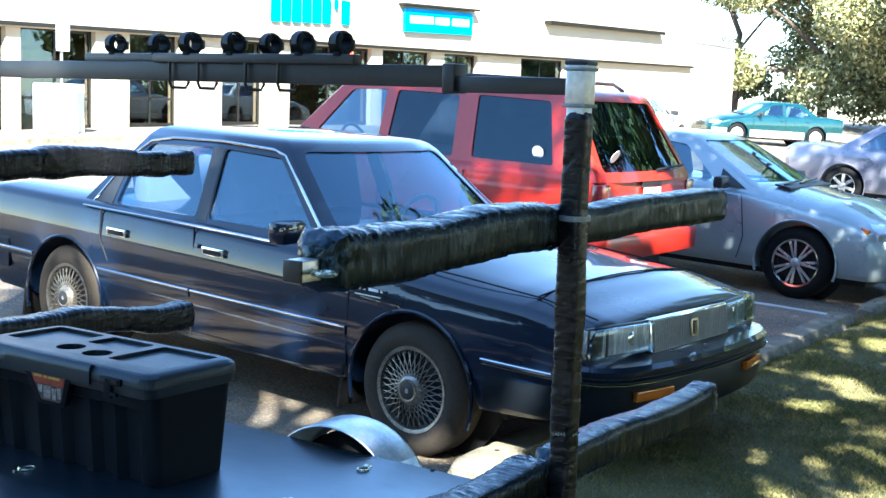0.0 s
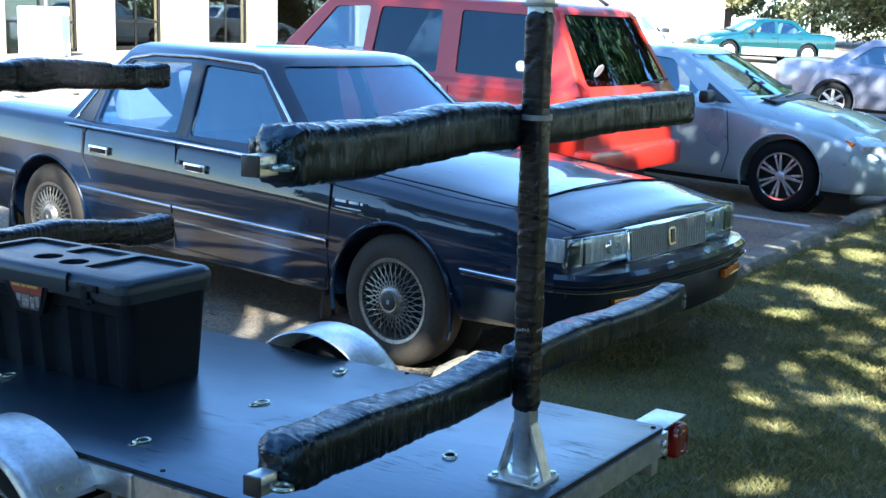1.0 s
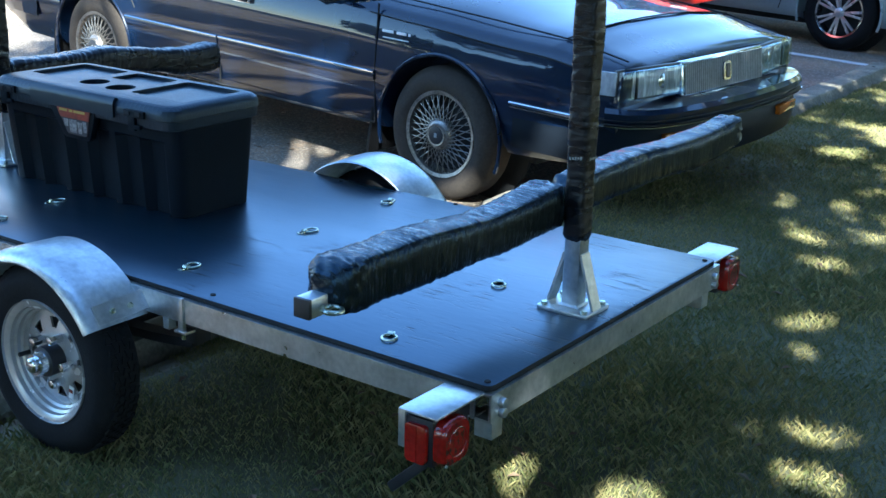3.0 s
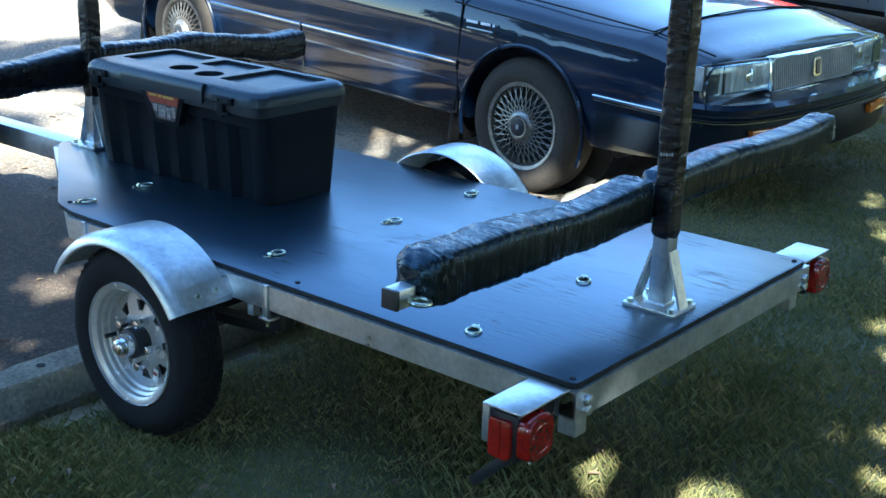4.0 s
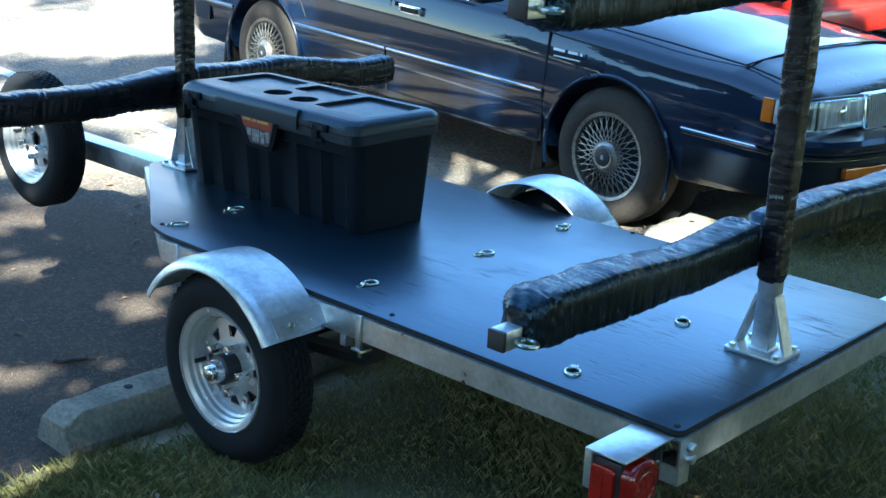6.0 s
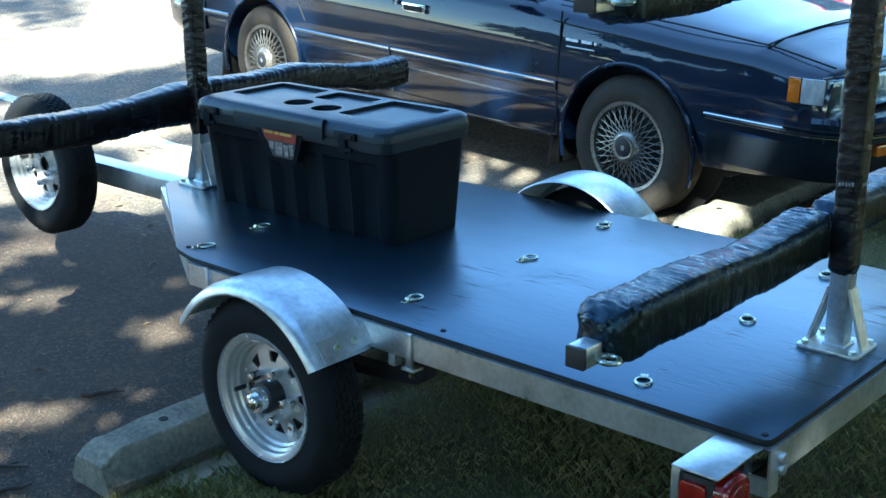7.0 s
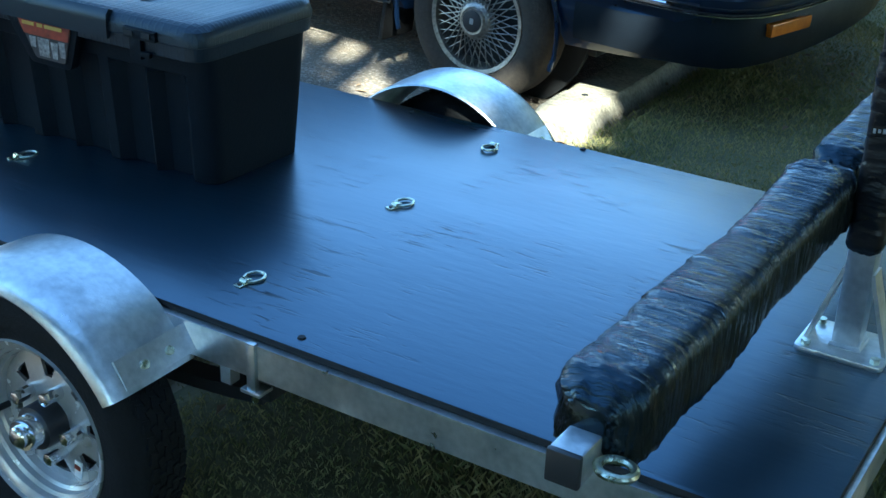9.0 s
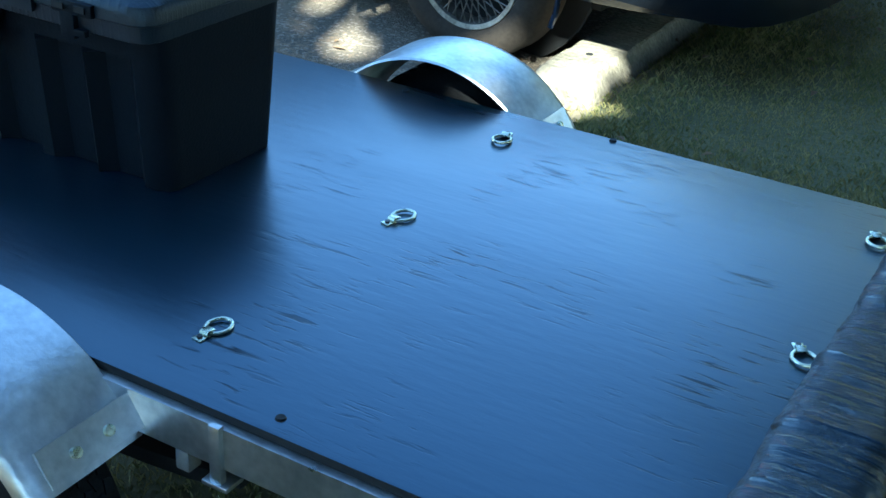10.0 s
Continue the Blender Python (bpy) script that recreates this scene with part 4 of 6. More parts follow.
# ---- storage box on the deck ----
def storage_box():
    g = thing("storage_box", "black lidded plastic storage tote standing on the trailer deck", "storage box", pose(-1.735, -0.005, DECK + 0.001))
    lx, ly, h = 0.39, 0.137, 0.285
    # sides with upright recessed panels between ribs
    n_u = 120
    zs = [0, 0.004, 0.02, 0.12, 0.2, 0.215, 0.225, h]
    out = []
    for z in zs:
        ring = []
        for i in range(n_u):
            t = i / n_u * 4
            kx, ky = lx * (1 + 0.03 * z / h), ly * (1 + 0.17 * z / h)
            side, f = int(t), t - int(t)
            m = 2 * f - 1
            if side == 0:
                p, nn, u = (m * kx, -ky), (0, -1), m * kx
            elif side == 1:
                p, nn, u = (kx, m * ky), (1, 0), None
            elif side == 2:
                p, nn, u = (-m * kx, ky), (0, 1), m * kx
            else:
                p, nn, u = (-kx, -m * ky), (-1, 0), None
            x, yv = p
            # rounded corners
            cx, cy = kx - 0.03, ky - 0.03
            if abs(x) > cx and abs(yv) > cy:
                dx, dy = abs(x) - cx, abs(yv) - cy
                q = 0.03 / math.hypot(dx, dy)
                x, yv = math.copysign(cx + dx * q, x), math.copysign(cy + dy * q, yv)
            elif u is not None and z < 0.218:
                ph = (u / 0.118) % 1.0
                depth = 0.022 if (0.18 < ph < 0.82 and abs(u) < lx - 0.05) else 0.0
                yv -= nn[1] * depth
            ring.append((x, yv, z))
        out.append(ring)
    part("tub", rings(out), M["plastic"], g, smooth=30)
    # lid: overhanging rim, raised top with three recessed trays and two cup wells
    LX, LY = 0.408, 0.185
    rim_ = lambda k, e: rounded([(-LX * k + e, -LY * k + e), (LX * k - e, -LY * k + e), (LX * k - e, LY * k - e), (-LX * k + e, LY * k - e)], 0.045, 5)
    lid = rings([[(x, y, z) for x, y in rim_(1, e)] for z, e in ((0.262, 0.008), (0.264, 0.004), (0.29, 0.002), (0.292, 0.0), (0.306, 0.0), (0.32, 0.004), (0.329, 0.013), (0.333, 0.024))])
    cutters = []
    tray = lambda x0, x1, y0, y1: slab(rounded([(x0, y0), (x1, y0), (x1, y1), (x0, y1)], 0.015, 3), 0.03, "xy", 0.322)
    cutters += [tray(-0.36, -0.14, -0.07, 0.14), tray(-0.1, 0.09, 0.03, 0.14), tray(0.13, 0.36, -0.09, 0.14)]
    cutters += [cyl(0.045, 0.06, (-0.075, -0.05, 0.342), seg=28), cyl(0.045, 0.06, (0.055, -0.06, 0.342), seg=28)]
    lid_ob = part("lid", cut(lid, cutters, 30), M["plastic_lid"], g, "dark grey lid with recessed trays and cup wells")
    # smooth apron over the middle of the lid's front edge
    apron = [(-0.182, 0.334), (-0.19, 0.325), (-0.192, 0.31), (-0.1915, 0.277), (-0.186, 0.277), (-0.17, 0.33)]
    part("apron", rings([[(xx, yv, zz) for yv, zz in apron] for xx in (-0.205, -0.2, 0.17, 0.175)]), M["plastic_smooth"], lid_ob)
    for x in (-0.325, 0.262):
        lt = part("latch", add(box(0.085, 0.012, 0.022, (x, -0.187, 0.3), bev=0.004), box(0.03, 0.013, 0.05, (x - 0.012, -0.186, 0.275), bev=0.004), box(0.05, 0.01, 0.012, (x, -0.187, 0.262), bev=0.003)), M["plastic"], g)
        for dx in (-0.025, 0.02):
            # slots are near-black bars, their shade put into the colour
            part("latch_slot", box(0.022, 0.004, 0.01, (x + dx, -0.1935, 0.301)), M["dark"], lt)
    rec = rounded([(-0.132, 0.285), (0.088, 0.285), (0.055, 0.186), (-0.06, 0.186)], 0.012, 3)
    part("latch_recess", slab(rec, 0.022, "xz", -0.184, bev=0.004), M["plastic"], g)
    lb = part("label", slab(rounded([(-0.088, 0.28), (0.07, 0.28), (0.045, 0.2), (-0.04, 0.2)], 0.006, 2), 0.003, "xz", -0.1875), M["sticker_pic"], g, "printed label with a red band and dark pictures")
    part("label_band", slab([(-0.085, 0.279), (0.068, 0.279), (0.06, 0.248), (-0.068, 0.248)], 0.002, "xz", -0.1895), M["sticker_red"], lb)
    for k, (x0, w) in enumerate(((-0.07, 0.035), (-0.026, 0.016), (-0.004, 0.05))):
        part("caption_bar", slab([(x0, 0.274), (x0 + w, 0.274), (x0 + w, 0.267), (x0, 0.267)], 0.0012, "xz", -0.191), M["caption"], lb)
    for k, (x0, x1, z0, z1) in enumerate(((-0.055, -0.035, 0.222, 0.244), (-0.031, 0.004, 0.206, 0.244), (0.008, 0.028, 0.206, 0.24), (0.031, 0.05, 0.212, 0.244))):
        part("picture", slab([(x0, z1), (x1, z1), (x1 - 0.002, z0), (x0 + 0.004, z0)], 0.0012, "xz", -0.1888), M["sticker_pale"], lb)


storage_box()


# ---- cars ----
def lerp_stations(st, x):
    for a, b in zip(st, st[1:]):
        if a[0] <= x <= b[0]:
            t = (x - a[0]) / (b[0] - a[0])
            t = t * t * (3 - 2 * t) * 0.5 + t * 0.5
            return [p + (q - p) * t for p, q in zip(a, b)]
    return list(st[0] if x < st[0][0] else st[-1])


def body_shell(st, n=64):
    """The lower body: stations of (x, bottom, top, half width, crown) from tail to nose, skinned."""
    secs = []
    x0, x1 = st[0][0], st[-1][0]
    xs = sorted(set([x0 + (x1 - x0) * i / n for i in range(n + 1)] + [s[0] for s in st]))
    for x in xs:
        _, zb, zt, hw, cr = lerp_stations(st, x)
        H = zt - zb
        half = [(0.0, zb), (hw * 0.8, zb), (hw * 0.93, zb + 0.02), (hw * 0.975, zb + 0.09 * H + 0.02), (hw * 0.995, zb + 0.35 * H), (hw, zb + 0.52 * H), (hw * 0.995, zb + 0.7 * H),
                (hw * 0.98, zt - 0.055), (hw * 0.965, zt - 0.025), (hw * 0.93, zt - 0.004), (hw * 0.7, zt + cr * 0.6), (hw * 0.35, zt + cr * 0.92), (0.0, zt + cr)]
        ring = [(x, -y, z) for y, z in half] + [(x, y, z) for y, z in half[-2:0:-1]]
        secs.append(ring)
    return rings(secs)


def cabin(p, grow=0.0, base=-0.06):
    """The greenhouse as a solid: p holds xA, xB, xC, xD, z0, z1, hb, hr, bulge."""
    def ring(xr, xf, h, z, bulge):
        h, xr, xf = h + grow, xr - grow, xf + grow
        ys = [-1, -0.97, -0.6, -0.2, 0.2, 0.6, 0.97, 1]
        front = [(xf + bulge * (1 - abs(y) ** 2.2) - (0.02 if abs(y) > 0.99 else 0), y * h, z) for y in ys]
        rear = [(xr - bulge * 0.7 * (1 - abs(y) ** 2.2) + (0.02 if abs(y) > 0.99 else 0), y * h, z) for y in ys[::-1]]
        return front + rear
    z0, z1 = p["z0"], p["z1"]

    def at(z, k=0.0):
        t = (z - z0) / (z1 - z0)
        return ring(p["xD"] + (p["xC"] - p["xD"]) * t + k, p["xA"] + (p["xB"] - p["xA"]) * t - k, p["hb"] + (p["hr"] - p["hb"]) * t - k, z, p["bulge"] * (1 - 0.4 * t))
    secs = [at(z0 + base), at(z0), at((z0 + z1) / 2), at(z1 - 0.05)]
    if grow >= 0:
        secs += [at(z1 - 0.015, 0.012), at(z1 + 0.004, 0.05), at(z1 + 0.014, 0.16), at(z1 + 0.02, 0.35)]
    else:
        secs += [at(z1 - 0.02, 0.03)]
    return rings(secs)


def side_y(p, z, out=0.0):
    return p["hb"] + (p["hr"] - p["hb"]) * (z - p["z0"]) / (p["z1"] - p["z0"]) + out


def shrink(poly, k):
    cx, cy = sum(q[0] for q in poly) / len(poly), sum(q[1] for q in poly) / len(poly)
    return [(x + k * math.copysign(1, cx - x) * min(1, abs(cx - x) * 8), y + k * math.copysign(1, cy - y) * min(1, abs(cy - y) * 8)) for x, y in poly]


def side_pane(p, poly, s, t=0.004, inset=0.012):
    a = [(x, s * (side_y(p, z) - inset), z) for x, z in poly]
    b = [(x, s * (side_y(p, z) - inset - t), z) for x, z in poly]
    return rings([a, b])


def screen_pane(p, front, zlo, zhi, frac, inset=0.012):
    """Windscreen or rear window, bowed as the cabin is."""
    secs = []
    for i in range(7):
        z = zlo + (zhi - zlo) * i / 6
        t = (z - p["z0"]) / (p["z1"] - p["z0"])
        bl = p["bulge"] * (1 - 0.4 * t)
        h = side_y(p, z)
        if front:
            xe, sg = p["xA"] + (p["xB"] - p["xA"]) * t - inset, 1
        else:
            xe, sg, bl = p["xD"] + (p["xC"] - p["xD"]) * t + inset, -1, bl * 0.7
        secs.append([(xe + sg * bl * (1 - abs(u) ** 2.2), u * h, z) for u in np.linspace(-frac, frac, 13)])
    bm = rings(secs, closed=False, caps=False)
    bmesh.ops.solidify(bm, geom=bm.faces[:], thickness=0.004)
    return bm


def car_wheel(parent, x, y, s, R, rim_r, style, width=0.19, old=False):
    """A car wheel facing s * y."""
    w = new("wheel")
    w.parent = parent
    w.matrix_basis = pose(x, y, R, 0, 13 * x, 0 if s < 0 else 180)
    hw = width / 2
    pts = [(rim_r - 0.004, -hw + 0.012), (rim_r + 0.012, -hw), (rim_r + 0.05, -hw - 0.008), (R - 0.035, -hw + 0.004), (R - 0.01, -hw + 0.022), (R, -hw + 0.04), (R, hw - 0.04), (R - 0.01, hw - 0.022), (R - 0.035, hw), (rim_r, hw)]
    part("tyre", lathe(pts, 56), M["rubber_old" if old else "rubber"], w)
    part("rim", lathe([(rim_r + 0.006, -hw + 0.004), (rim_r + 0.004, -hw + 0.0), (rim_r - 0.012, -hw + 0.004), (rim_r - 0.02, -hw + 0.03), (rim_r - 0.02, hw - 0.02), (rim_r, hw - 0.02), (rim_r + 0.004, -hw + 0.02)], 48), M["wire" if style == "wire" else "chrome"], w)
    part("brake_drum", cyl(rim_r - 0.022, 0.04, (0, 0.0, 0), (90, 0, 0), 32), M["dark"], w)
    f = -hw + 0.004
    if style == "wire":
        sp = bmesh.new()
        n = 30
        for k in range(n):
            for layer, turn in ((0, 0.42), (1, -0.42)):
                a0 = 2 * math.pi * (k + layer * 0.5) / n
                a1 = a0 + turn
                r0, r1 = 0.068, rim_r - 0.014
                sp = add(sp, tube([(r0 * math.cos(a1), f - 0.004 - 0.006 * layer, r0 * math.sin(a1)), (r1 * math.cos(a0), f + 0.014, r1 * math.sin(a0))], 0.0024, 5))
        part("spokes", sp, M["wire"], w, "dull chromed wire spokes")
        part("hub_ring", lathe([(0.038, f - 0.026), (0.05, f - 0.028), (0.054, f - 0.018), (0.066, f - 0.014), (0.074, f - 0.002), (0.074, f + 0.02), (0.03, f + 0.02)], 36), M["wire"], w)
        c = part("centre_cap", cyl(0.042, 0.014, (0, f - 0.0225, 0), (90, 0, 0), 28, bev=0.002), M["black_paint"], w)
        part("emblem", slab(rounded([(-0.008, -0.011), (0.008, -0.011), (0.008, 0.011), (-0.008, 0.011)], 0.004), 0.003, "xz", f - 0.031), M["galv_dull"], c)
    elif style == "cover":
        part("wheel_cover", lathe([(0.0005, f - 0.012), (0.06, f - 0.01), (0.07, f), (rim_r - 0.03, f - 0.006), (rim_r - 0.01, f + 0.004), (rim_r - 0.01, f + 0.02), (0.0005, f + 0.02)], 36), M["badge"], w, "pale silver wheel cover")
    else:
        n = {"star": 7, "plain": 5, "seven": 7}.get(style, 6)
        sp = bmesh.new()
        for k in range(n):
            for d in ((-0.13, 0.13) if style == "star" else (0,)):
                a = 2 * math.pi * k / n + d
                r1 = rim_r - 0.01
                b = box(r1 - 0.03, 0.02, 0.022 if style == "star" else 0.05, ((r1 + 0.03) / 2, f + 0.012, 0), bev=0.005)
                sp = add(sp, moved(b, Matrix.Rotation(-a, 4, "Y")))
        part("spokes", sp, M["rim"], w)
        part("centre_cap", lathe([(0.0005, f - 0.012), (0.025, f - 0.012), (0.045, f + 0.002), (0.045, f + 0.02), (0.0005, f + 0.02)], 28), M["rim"], w)
    return w


def make_car(name, label, m, c):
    """A car from its sheet of measures; x forward from the front axle, z up from the road."""
    g = thing(name, label, c.get("category", "car"), m)
    st, p, R, wb, hw = c["stations"], c["cabin"], c["R"], c["wb"], c["hw"]
    paint = M[c["paint"]]
    cutters = []
    for x in (0.0, -wb):
        for s in (-1, 1):
            cutters.append(cyl(R + c.get("gap", 0.06), 0.3, (x, s * (hw - 0.1), R + 0.005), (90, 0, 0), 36))
    part("body", cut(body_shell(st), cutters, 32), paint, g)
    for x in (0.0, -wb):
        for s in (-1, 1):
            # near-black disc over the cut's body paint, standing in for the well's shade
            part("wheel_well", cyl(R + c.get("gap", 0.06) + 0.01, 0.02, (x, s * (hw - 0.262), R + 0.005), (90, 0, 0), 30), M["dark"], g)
            ra = R + c.get("gap", 0.06)
            yb = s * (lerp_stations(st, x)[3] - 0.004)
            arc = [(x + ra * math.cos(a), yb, R + 0.005 + ra * math.sin(a)) for a in np.linspace(radians(-18), radians(198), 28)]
            part("arch_lip", tube(arc, c.get("lip", 0.012), 6), paint, g)
            car_wheel(g, x, s * (hw - width_in(c)), s, R, c["rim"], c["style"], c.get("tw", 0.19), c.get("old", False))
    # greenhouse with real openings
    win = [rounded(w, 0.03, 3) for w in c["windows"]]
    cutters = [cabin(p, -0.035, 0.0)]
    for w in win:
        cutters.append(slab(w, 2.4, "xz", -1.2))
    f0, f1, b0, b1 = c["screen"]
    hf = lambda z: side_y(p, z)
    mid = (p["xB"] + p["xC"]) / 2
    cutters.append(slab(rounded([(-hf(f0) + 0.09, f0), (hf(f0) - 0.09, f0), (hf(f1) - 0.07, f1), (-hf(f1) + 0.07, f1)], 0.05, 3), 3.0, "yz", mid))
    cutters.append(slab(rounded([(-hf(b0) + 0.1, b0), (hf(b0) - 0.1, b0), (hf(b1) - 0.09, b1), (-hf(b1) + 0.09, b1)], 0.05, 3), 3.0, "yz", mid - 3.0))
    part("cabin_shell", cut(cabin(p), cutters, 32), paint, g)
    for w, tint in zip(win, c.get("tints", ["glass"] * 9)):
        for s in (-1, 1):
            pn = part("side_window", side_pane(p, shrink(w, -0.012), s), M[tint], g)
            pn.visible_shadow = False
    part("windscreen", screen_pane(p, True, f0 - 0.02, f1 + 0.02, 0.93), M["glass"], g).visible_shadow = False
    part("rear_window", screen_pane(p, False, b0 - 0.02, b1 + 0.02, 0.92), M[c.get("rear_tint", "glass")], g).visible_shadow = False
    # inside
    fl = c.get("floor", 0.3)
    inner = p["hb"] - 0.08
    part("dashboard", box(0.3, inner * 2, 0.2, (p["xA"] - 0.15, 0, p["z0"] - 0.1), bev=0.04), M["black_paint"], g)
    sx = (p["xB"] + p["xC"]) / 2
    for s in (-1, 1):
        seat = part("front_seat", add(box(0.5, 0.5, 0.18, (sx + 0.25, s * 0.36, p["z0"] - 0.22), bev=0.05), box(0.14, 0.48, 0.6, (sx - 0.05, s * 0.36, p["z0"] + 0.08), (0, -14, 0), 0.05)), M["seat"], g)
        part("headrest", box(0.09, 0.26, 0.16, (sx - 0.13, s * 0.36, p["z0"] + 0.4), (0, -14, 0), 0.035), M["seat"], seat)
    part("rear_seat", add(box(0.5, inner * 1.8, 0.18, (c.get("back_seat", p["xC"]) + 0.2, 0, p["z0"] - 0.24), bev=0.05), box(0.14, inner * 1.8, 0.55, (c.get("back_seat", p["xC"]) - 0.05, 0, p["z0"] + 0.02), (0, -18, 0), 0.05)), M["seat"], g)
    wheel_pts = [(p["xA"] - 0.42 + 0.06 * math.sin(a), 0.36 + 0.18 * math.cos(a), p["z0"] + 0.0 + 0.17 * math.sin(a)) for a in (2 * math.pi * i / 24 for i in range(24))]
    part("steering_wheel", add(tube(wheel_pts, 0.014, 7, loop=True), tube([(p["xA"] - 0.42, 0.2, p["z0"]), (p["xA"] - 0.42, 0.52, p["z0"])], 0.018, 6)), M["black_paint"], g)
    return g


def width_in(c):
    return c.get("tw", 0.19) / 2 + c.get("tuck", 0.02)


def seam(g, pts, r=0.0035):
    return part("panel_seam", tube(pts, r, 5), M["dark"], g)


def road_pose(x, y, yaw):
    """A pose standing on the sloping car park."""
    sx, sy = (lot_z(x + 0.5, y) - lot_z(x - 0.5, y)), (lot_z(x, y + 0.5) - lot_z(x, y - 0.5))
    n = Vector((-sx, -sy, 1)).normalized()
    f = Vector((math.cos(radians(yaw)), math.sin(radians(yaw)), 0))
    f = (f - n * f.dot(n)).normalized()
    l = n.cross(f)
    r = Matrix((f, l, n)).transposed().to_4x4()
    return Matrix.Translation((x, y, lot_z(x, y))) @ r


def navy_sedan():
    c = dict(paint="navy", R=0.316, rim=0.2, wb=2.665, hw=0.878, style="wire", tw=0.185, tuck=0.025, old=True, gap=0.05, lip=0.01,
             stations=[(-3.78, 0.5, 0.86, 0.74, 0.02), (-3.7, 0.36, 0.9, 0.83, 0.03), (-3.4, 0.27, 0.92, 0.865, 0.03), (-2.6, 0.25, 0.92, 0.878, 0.04), (-1.5, 0.25, 0.905, 0.88, 0.02),
                       (-0.65, 0.25, 0.885, 0.878, 0.085), (-0.2, 0.26, 0.855, 0.875, 0.10), (0.4, 0.28, 0.82, 0.862, 0.07), (0.58, 0.29, 0.815, 0.858, 0.062), (0.6, 0.292, 0.81, 0.857, 0.057), (0.8, 0.31, 0.778, 0.845, 0.03), (0.9, 0.32, 0.762, 0.815, 0.012), (0.915, 0.33, 0.75, 0.81, 0.01), (0.925, 0.36, 0.58, 0.79, 0.0)],
             cabin=dict(xA=-0.6, xB=-1.14, xC=-2.2, xD=-2.62, z0=0.9, z1=1.375, hb=0.8, hr=0.6, bulge=0.11),
             windows=[[(-0.72, 0.935), (-1.13, 1.285), (-1.565, 1.298), (-1.515, 0.925)], [(-1.615, 0.925), (-1.665, 1.298), (-2.18, 1.275), (-2.28, 1.1), (-2.30, 0.92)]],
             screen=(0.97, 1.325, 0.97, 1.3))
    g = make_car("blue_sedan", "old dark navy four-door sedan with wire wheel covers", pose_from((-2.02, 2.949, -0.042), -4, 2.35), c)
    p = c["cabin"]
    # chrome round the side glass and along the roof rail
    for s in (-1, 1):
        rail_pts = [(-2.5, 0.9), (-2.42, 1.02), (-2.30, 1.2), (-2.18, 1.29), (-2.0, 1.322), (-1.6, 1.335), (-1.2, 1.325), (-1.1, 1.3), (-0.9, 1.14), (-0.62, 0.915)]
        part("roof_trim", tube([(x, s * (side_y(p, z) + 0.006), z) for x, z in rail_pts], 0.0075, 6), M["chrome"], g, "bright metal roof drip trim")
        part("belt_trim", tube([(-2.5, s * 0.866, 0.893), (-1.5, s * 0.868, 0.893), (-0.95, s * 0.862, 0.888)], 0.007, 6), M["chrome"], g)
        part("quarter_pillar", rings([[(-2.5, s * (side_y(p, 0.91) + 0.004), 0.91), (-2.33, s * (side_y(p, 0.91) + 0.004), 0.91), (-2.31, s * (side_y(p, 1.1) + 0.004), 1.1), (-2.36, s * (side_y(p, 1.13) + 0.004), 1.13)],
                                     [(-2.5, s * (side_y(p, 0.91) - 0.01), 0.91), (-2.33, s * (side_y(p, 0.91) - 0.01), 0.91), (-2.31, s * (side_y(p, 1.1) - 0.01), 1.1), (-2.36, s * (side_y(p, 1.13) - 0.01), 1.13)]]), M["black_paint"], g)
        pil = [(-1.522, 0.915), (-1.608, 0.915), (-1.658, 1.3), (-1.572, 1.3)]
        part("door_pillar", rings([[(px, s * (side_y(p, pz) + o), pz) for px, pz in pil] for o in (0.003, -0.006)]), M["black_paint"], g, "satin black door pillar")
        for x0, x1 in ((-3.6, -2.98), (-2.33, -1.535), (-1.52, -0.4)):
            bar = [(x0 + (x1 - x0) * k / 6, 0) for k in range(7)]
            ys = [lerp_stations(c["stations"], x)[3] for x, _ in bar]
            part("side_moulding", rings([[(x, s * (yy * 0.995 + o), z) for o, z in ((-0.01, 0.505), (0.012, 0.51), (0.014, 0.535), (0.01, 0.552), (-0.01, 0.556))] for (x, _), yy in zip(bar, ys)]), M["navy"], g)
            part("moulding_trim", tube([(x, s * (yy * 0.995 + 0.015), 0.548) for (x, _), yy in zip(bar, ys)], 0.005, 6), M["chrome"], g)
        # door seams, handles, mirrors, flaps
        for pts in ([(-1.53, 0.9), (-1.53, 0.3)], [(-0.4, 0.87), (-0.4, 0.62), (-0.4, 0.3)], [(-2.33, 0.9), (-2.33, 0.72), (-2.25, 0.6)], [(-2.25, 0.3), (-1.4, 0.29), (-0.4, 0.3)]):
            seam(g, [(x, s * (lerp_stations(c["stations"], x)[3] * (0.998 if 0.4 < z < 0.85 else 0.984)), z) for x, z in pts], 0.005)
        seam(g, [(x, s * lerp_stations(c["stations"], x)[3] * 0.985, lerp_stations(c["stations"], x)[2] - 0.048) for x in np.linspace(-0.45, 0.7, 12)], 0.004)
        for x in (-1.36, -2.17):
            h = part("door_handle", box(0.17, 0.02, 0.045, (x, s * 0.878, 0.775), bev=0.006), M["chrome"], g)
            # near-black bar for the shaded hollow behind the handle
            part("pull", box(0.13, 0.012, 0.026, (x, s * 0.888, 0.772), bev=0.004), M["dark"], h)
        part("door_lock", cyl(0.013, 0.012, (-1.49, s * 0.88, 0.79), (90, 0, 0), 16), M["chrome"], g)
        mr = part("door_mirror", box(0.1, 0.19, 0.115, (-0.74, s * 0.96, 0.965), (0, 0, -s * 8), 0.03), M["navy"], g)
        part("mirror_glass", box(0.006, 0.15, 0.085, (-0.792, s * 0.965, 0.965), (0, 0, -s * 8), 0.01), M["chrome"], mr)
